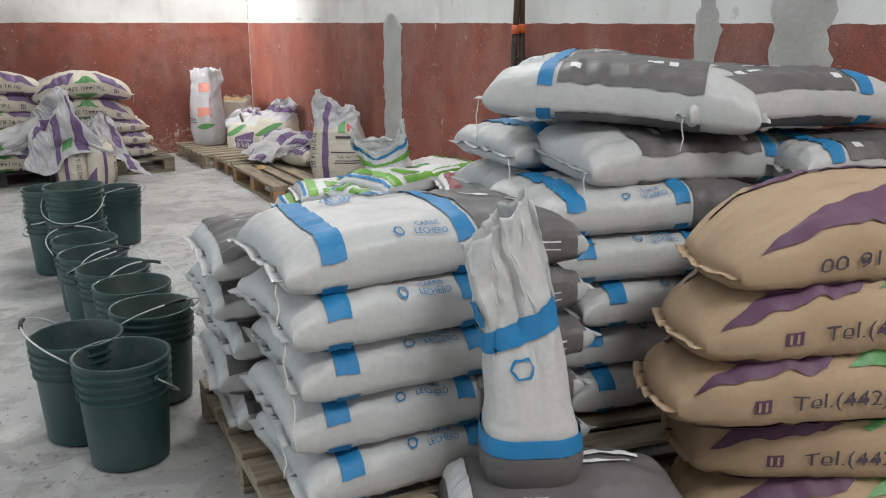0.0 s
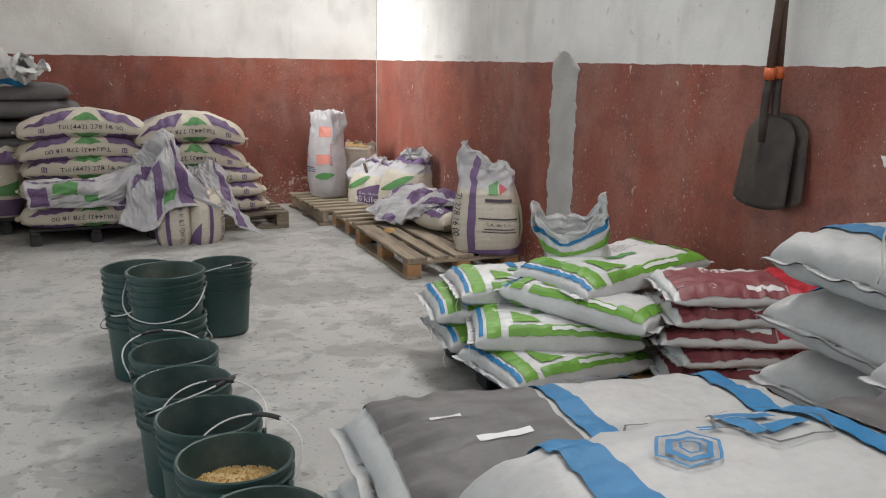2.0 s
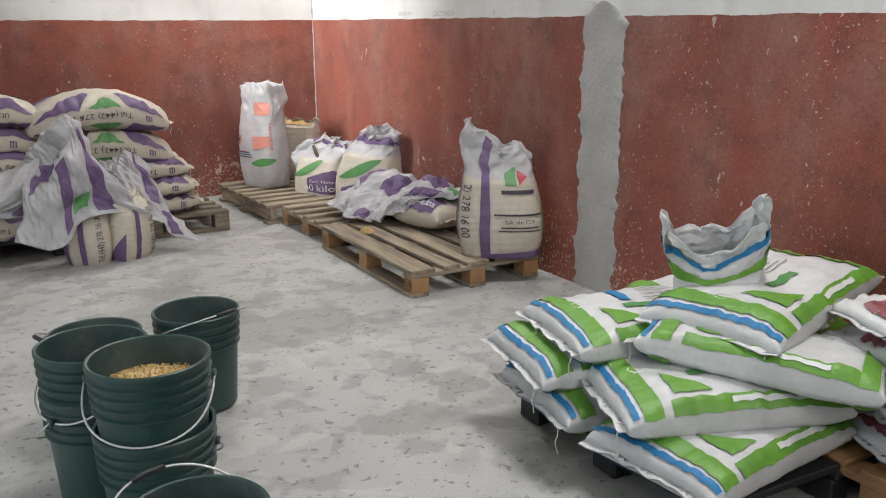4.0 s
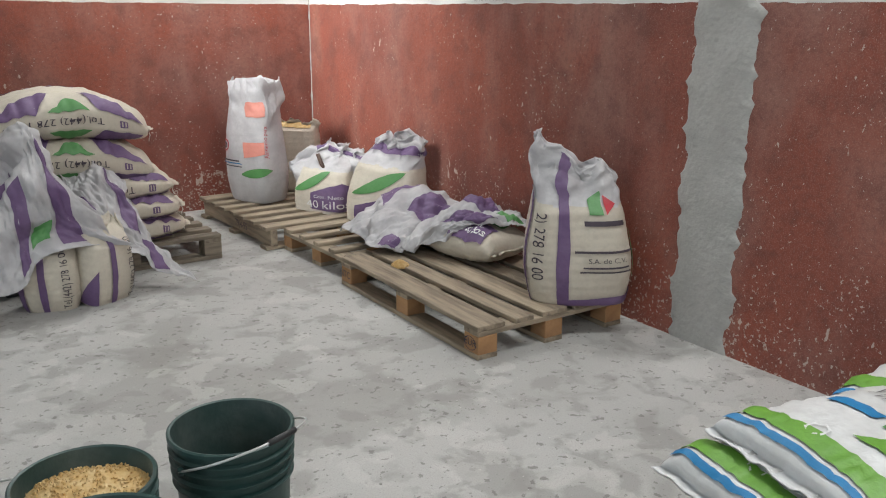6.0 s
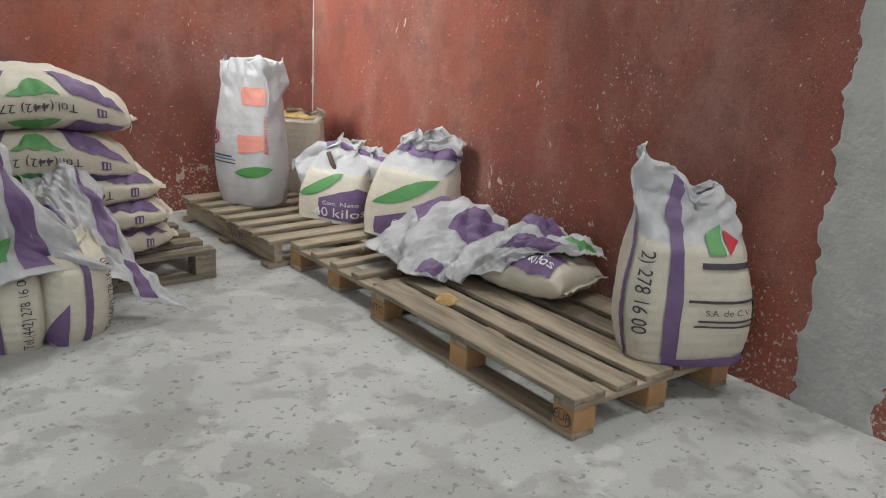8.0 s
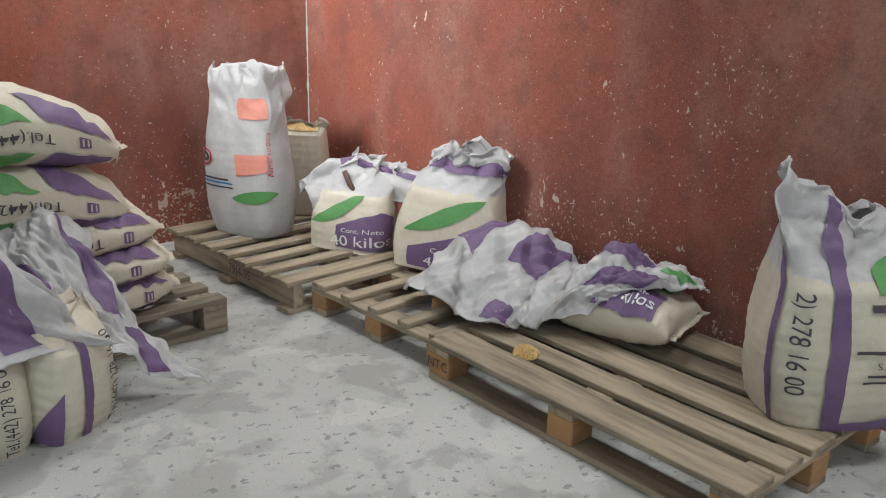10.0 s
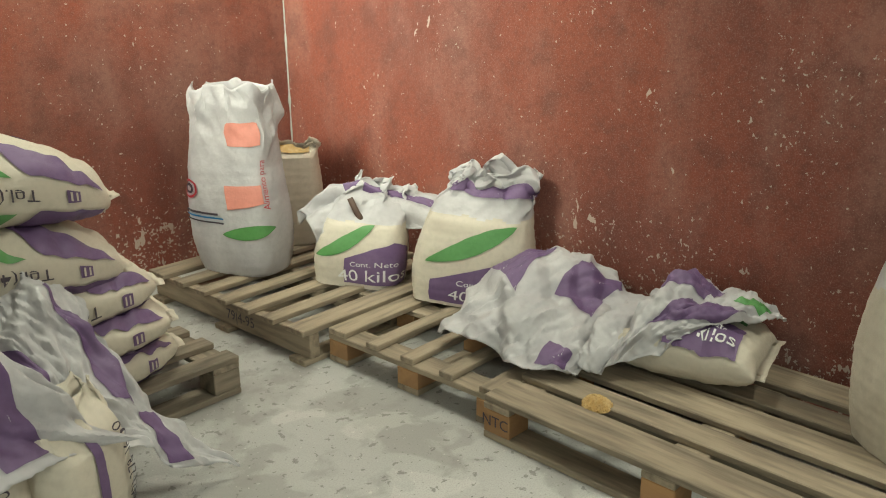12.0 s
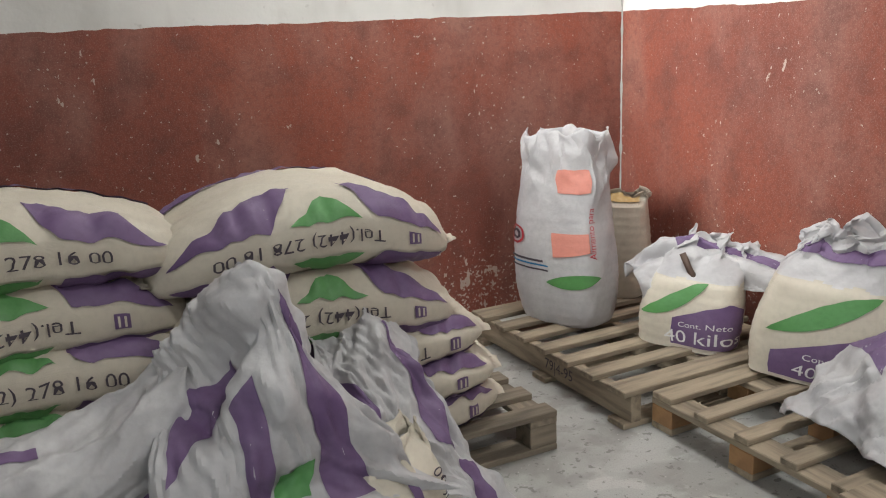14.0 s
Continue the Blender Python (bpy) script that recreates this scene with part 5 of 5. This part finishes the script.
open_bag("open_sack", pose(2.74, 9.36, 0.142, 0, 0, -45), dict(rx=0.14, ry=0.10, fill=0.42, tall=0.56, seed=9.7, crumple=0.02, thin=0.4), "cream",
         "narrow cream paper sack with a torn yellowed top", [("field", "print_bar", -0.30, -0.1, 0.45, 0.52, "corn")])
open_bag("open_sack", pose(2.63, 8.74, 0.142, 4, 4, -55), dict(rx=0.175, ry=0.125, fill=0.25, tall=0.48, seed=5.6, lean=(0.05, 0.10), crumple=0.026, thin=0.3, squash=0.7, flare=0.6, boxy=0.5, foot=1.06), "cream",
         "slumped cream sack with green and purple print, rolled open",
         [PU(-0.27, -0.05, lambda x: 0.02, lambda x: 0.20 - 0.5 * abs(x + 0.12)), leaf(-0.36, -0.18, 0.12, 0.26, 0.035),
          ("text", "40 kilos", -0.18, 0.06, 0.07, 5, "white"), ("text", "Cont. Neto", -0.18, 0.11, 0.03, 5, "white")], collar="sheer")
cloth("empty_sack", [[(2.50, 8.98, 0.36), (2.66, 8.90, 0.44), (2.80, 8.72, 0.42), (2.94, 8.52, 0.38)], [(2.48, 8.92, 0.42), (2.62, 8.86, 0.52), (2.78, 8.66, 0.50), (2.92, 8.46, 0.44)],
                     [(2.46, 8.86, 0.40), (2.60, 8.78, 0.48), (2.74, 8.62, 0.46), (2.88, 8.44, 0.42)], [(2.46, 8.82, 0.30), (2.58, 8.72, 0.38), (2.72, 8.56, 0.36), (2.86, 8.42, 0.36)]],
      15.4, "sheer", "twisted empty woven sack lying across full ones", [PU(0.35, 0.95, lambda s: 0.4 + 0.1 * s, lambda s: 0.55 + 0.1 * s)], 0.03, 40, 40)
tube("tool_handle", [(2.60, 8.66, 0.37), (2.585, 8.70, 0.43), (2.575, 8.73, 0.49)], 0.013, "handle", None, "", 10)
tagged(bpy.data.objects["tool_handle"], "short worn wooden tool handle stuck in a sack", "tool")
open_bag("open_sack", pose(2.78, 8.25, 0.132, 0, 3, -62), dict(rx=0.215, ry=0.135, fill=0.33, tall=0.64, seed=7.9, lean=(0.06, 0.06), crumple=0.03, thin=0.3, squash=0.68, flare=0.72, boxy=0.5, foot=1.04), "cream",
         "cream sack with green leaf print and a bunched collar",
         [PU(-0.37, -0.09, 0.015, lambda x: 0.10 + 0.5 * (x + 0.37)), leaf(-0.39, -0.14, 0.17, 0.33, 0.04),
          ("text", "40 kilos", -0.23, 0.05, 0.055, 0, "white"), ("text", "Cont. Neto", -0.23, 0.10, 0.03, 0, "white"), PU(-0.45, 0.2, 0.46, 0.53)], collar="sheer")
SK = [(2.64, 7.80, 25, 4.4), (2.74, 7.28, 12, 6.6)]
for x, y, yaw, seed in SK:
    sk = sack_skin(0.46, 0.36, 0.12 if y > 7.5 else 0.185, seed, 0.1, 0.0, 0.014, 3.0, 0.03)
    o = tagged(sack_mesh("grain_sack", sk, 0.46, 0.36, "cream", 34, 24), "part-filled cream sack slumped on a pallet", "sack", "part-filled sacks on pallets")
    o.matrix_world = pose(x, y, 0.146, 0, 0, yaw - 90)
    tp = lambda a, b: sk(a, b, 1)
    ribbon("printed_panel", tp, -0.05, 0.17, -0.17, -0.03, "purple", o)
    ribbon("green_mark", tp, 0.0, 0.16, 0.0, lambda q: 0.02 + q * 0.4, "green", o)
    if y > 7.5:
        continue
    lettering(tp, "40 kilos", 0.06, -0.125, 0.06, 0, "white", o)
    lettering(tp, "Cont. Neto", 0.06, -0.085, 0.026, 0, "white", o)
cloth("empty_sack", [[(2.92, 8.02, 0.26), (2.92, 7.86, 0.34), (2.92, 7.70, 0.34), (2.92, 7.52, 0.24)], [(2.74, 8.03, 0.28), (2.74, 7.86, 0.42), (2.74, 7.68, 0.38), (2.74, 7.50, 0.26)],
                     [(2.52, 8.04, 0.24), (2.52, 7.86, 0.36), (2.52, 7.66, 0.30), (2.50, 7.48, 0.21)], [(2.36, 8.02, 0.16), (2.36, 7.84, 0.19), (2.32, 7.66, 0.17), (2.40, 7.48, 0.17)]],
      17.2, "sheer", "milky slack top of a sack with purple patches, flopped over",
      [PU(0.15, 0.4, 0.3, lambda s: 0.45 + s * 0.6), PU(0.6, 0.85, 0.15, 0.55), PU(0.75, 0.9, 0.8, 0.95)], 0.05)
cloth("empty_sack", [[(2.94, 7.48, 0.28), (2.94, 7.36, 0.36), (2.94, 7.22, 0.37), (2.94, 7.06, 0.31)], [(2.78, 7.50, 0.30), (2.78, 7.38, 0.40), (2.78, 7.24, 0.40), (2.80, 7.08, 0.34)],
                     [(2.60, 7.52, 0.26), (2.60, 7.42, 0.35), (2.62, 7.30, 0.37), (2.68, 7.16, 0.35)], [(2.44, 7.52, 0.17), (2.44, 7.44, 0.18), (2.48, 7.38, 0.22), (2.58, 7.24, 0.30)]],
      19.6, "sheer", "milky slack top of a sack with purple patches, flopped over",
      [PU(0.3, 0.62, 0.1, lambda s: 0.7 - s * 0.5), PU(0.6, 0.95, 0.45, lambda s: 0.95 - 0.3 * s), GR(0.8, 0.95, 0.1, 0.35)], 0.045)
open_bag("open_sack", pose(2.75, 6.55, 0.146, 0, 0, -38), dict(rx=0.215, ry=0.155, fill=0.40, tall=0.74, seed=12.3, lean=(-0.05, 0.06), crumple=0.024, thin=0.35, squash=0.74, flare=0.72, rise=0.06, boxy=0.6, foot=0.97, horn=0.045), "cream",
         "full cream grain sack with twisted open neck and purple stripes",
         [PU(-0.365, -0.325, 0.0, 0.70), PU(-0.50, -0.48, 0.0, 0.5), ("text", "2) 278 16 00", -0.425, 0.25, 0.055, -90, "ink"),
          ("field", "green_mark", -0.25, -0.20, lambda x: 0.39, lambda x: 0.47 + (x + 0.25), "green"), ("field", "emblem", -0.19, -0.14, lambda x: 0.39 + (x + 0.19), lambda x: 0.49 - (x + 0.19), "red"),
          ("field", "print_bar", -0.27, -0.12, 0.345, 0.365, "ink"), ("text", "S.A. de C.V.", -0.2, 0.20, 0.026, 0, "ink"),
          ("field", "print_bar", -0.31, -0.1, 0.232, 0.241, "ink"), ("field", "print_bar", -0.28, -0.12, 0.165, 0.172, "ink"), ("field", "print_bar", -0.29, -0.11, 0.147, 0.154, "ink"),
          ("field", "green_mark", -0.08, -0.03, lambda x: 0.1 + 2 * (x + 0.08), lambda x: 0.22 + 2 * (x + 0.08), "green"), PU(-0.36, 0.1, 0.0, lambda x: 0.02 + 0.09 * (x + 0.36))], collar="sheer")
corn(pose(2.33, 7.36, 0.142), 0.045, 3.3)

# ---------------------------------------------------------------- pencilled words on the wall
for word, y, z, size in (("LACTANCIA", 7.579, 1.426, 0.045), ("GESTACION", 8.087, 1.431, 0.033)):
    vs, fs = glyphs(word)
    tagged(mesh_ob("wall_writing", [(XR - 0.004, y - v.x * size, z + v.y * size) for v in vs], fs, "plaster", None, "", False), "faint grey hand-lettered word on the white wall", "writing")
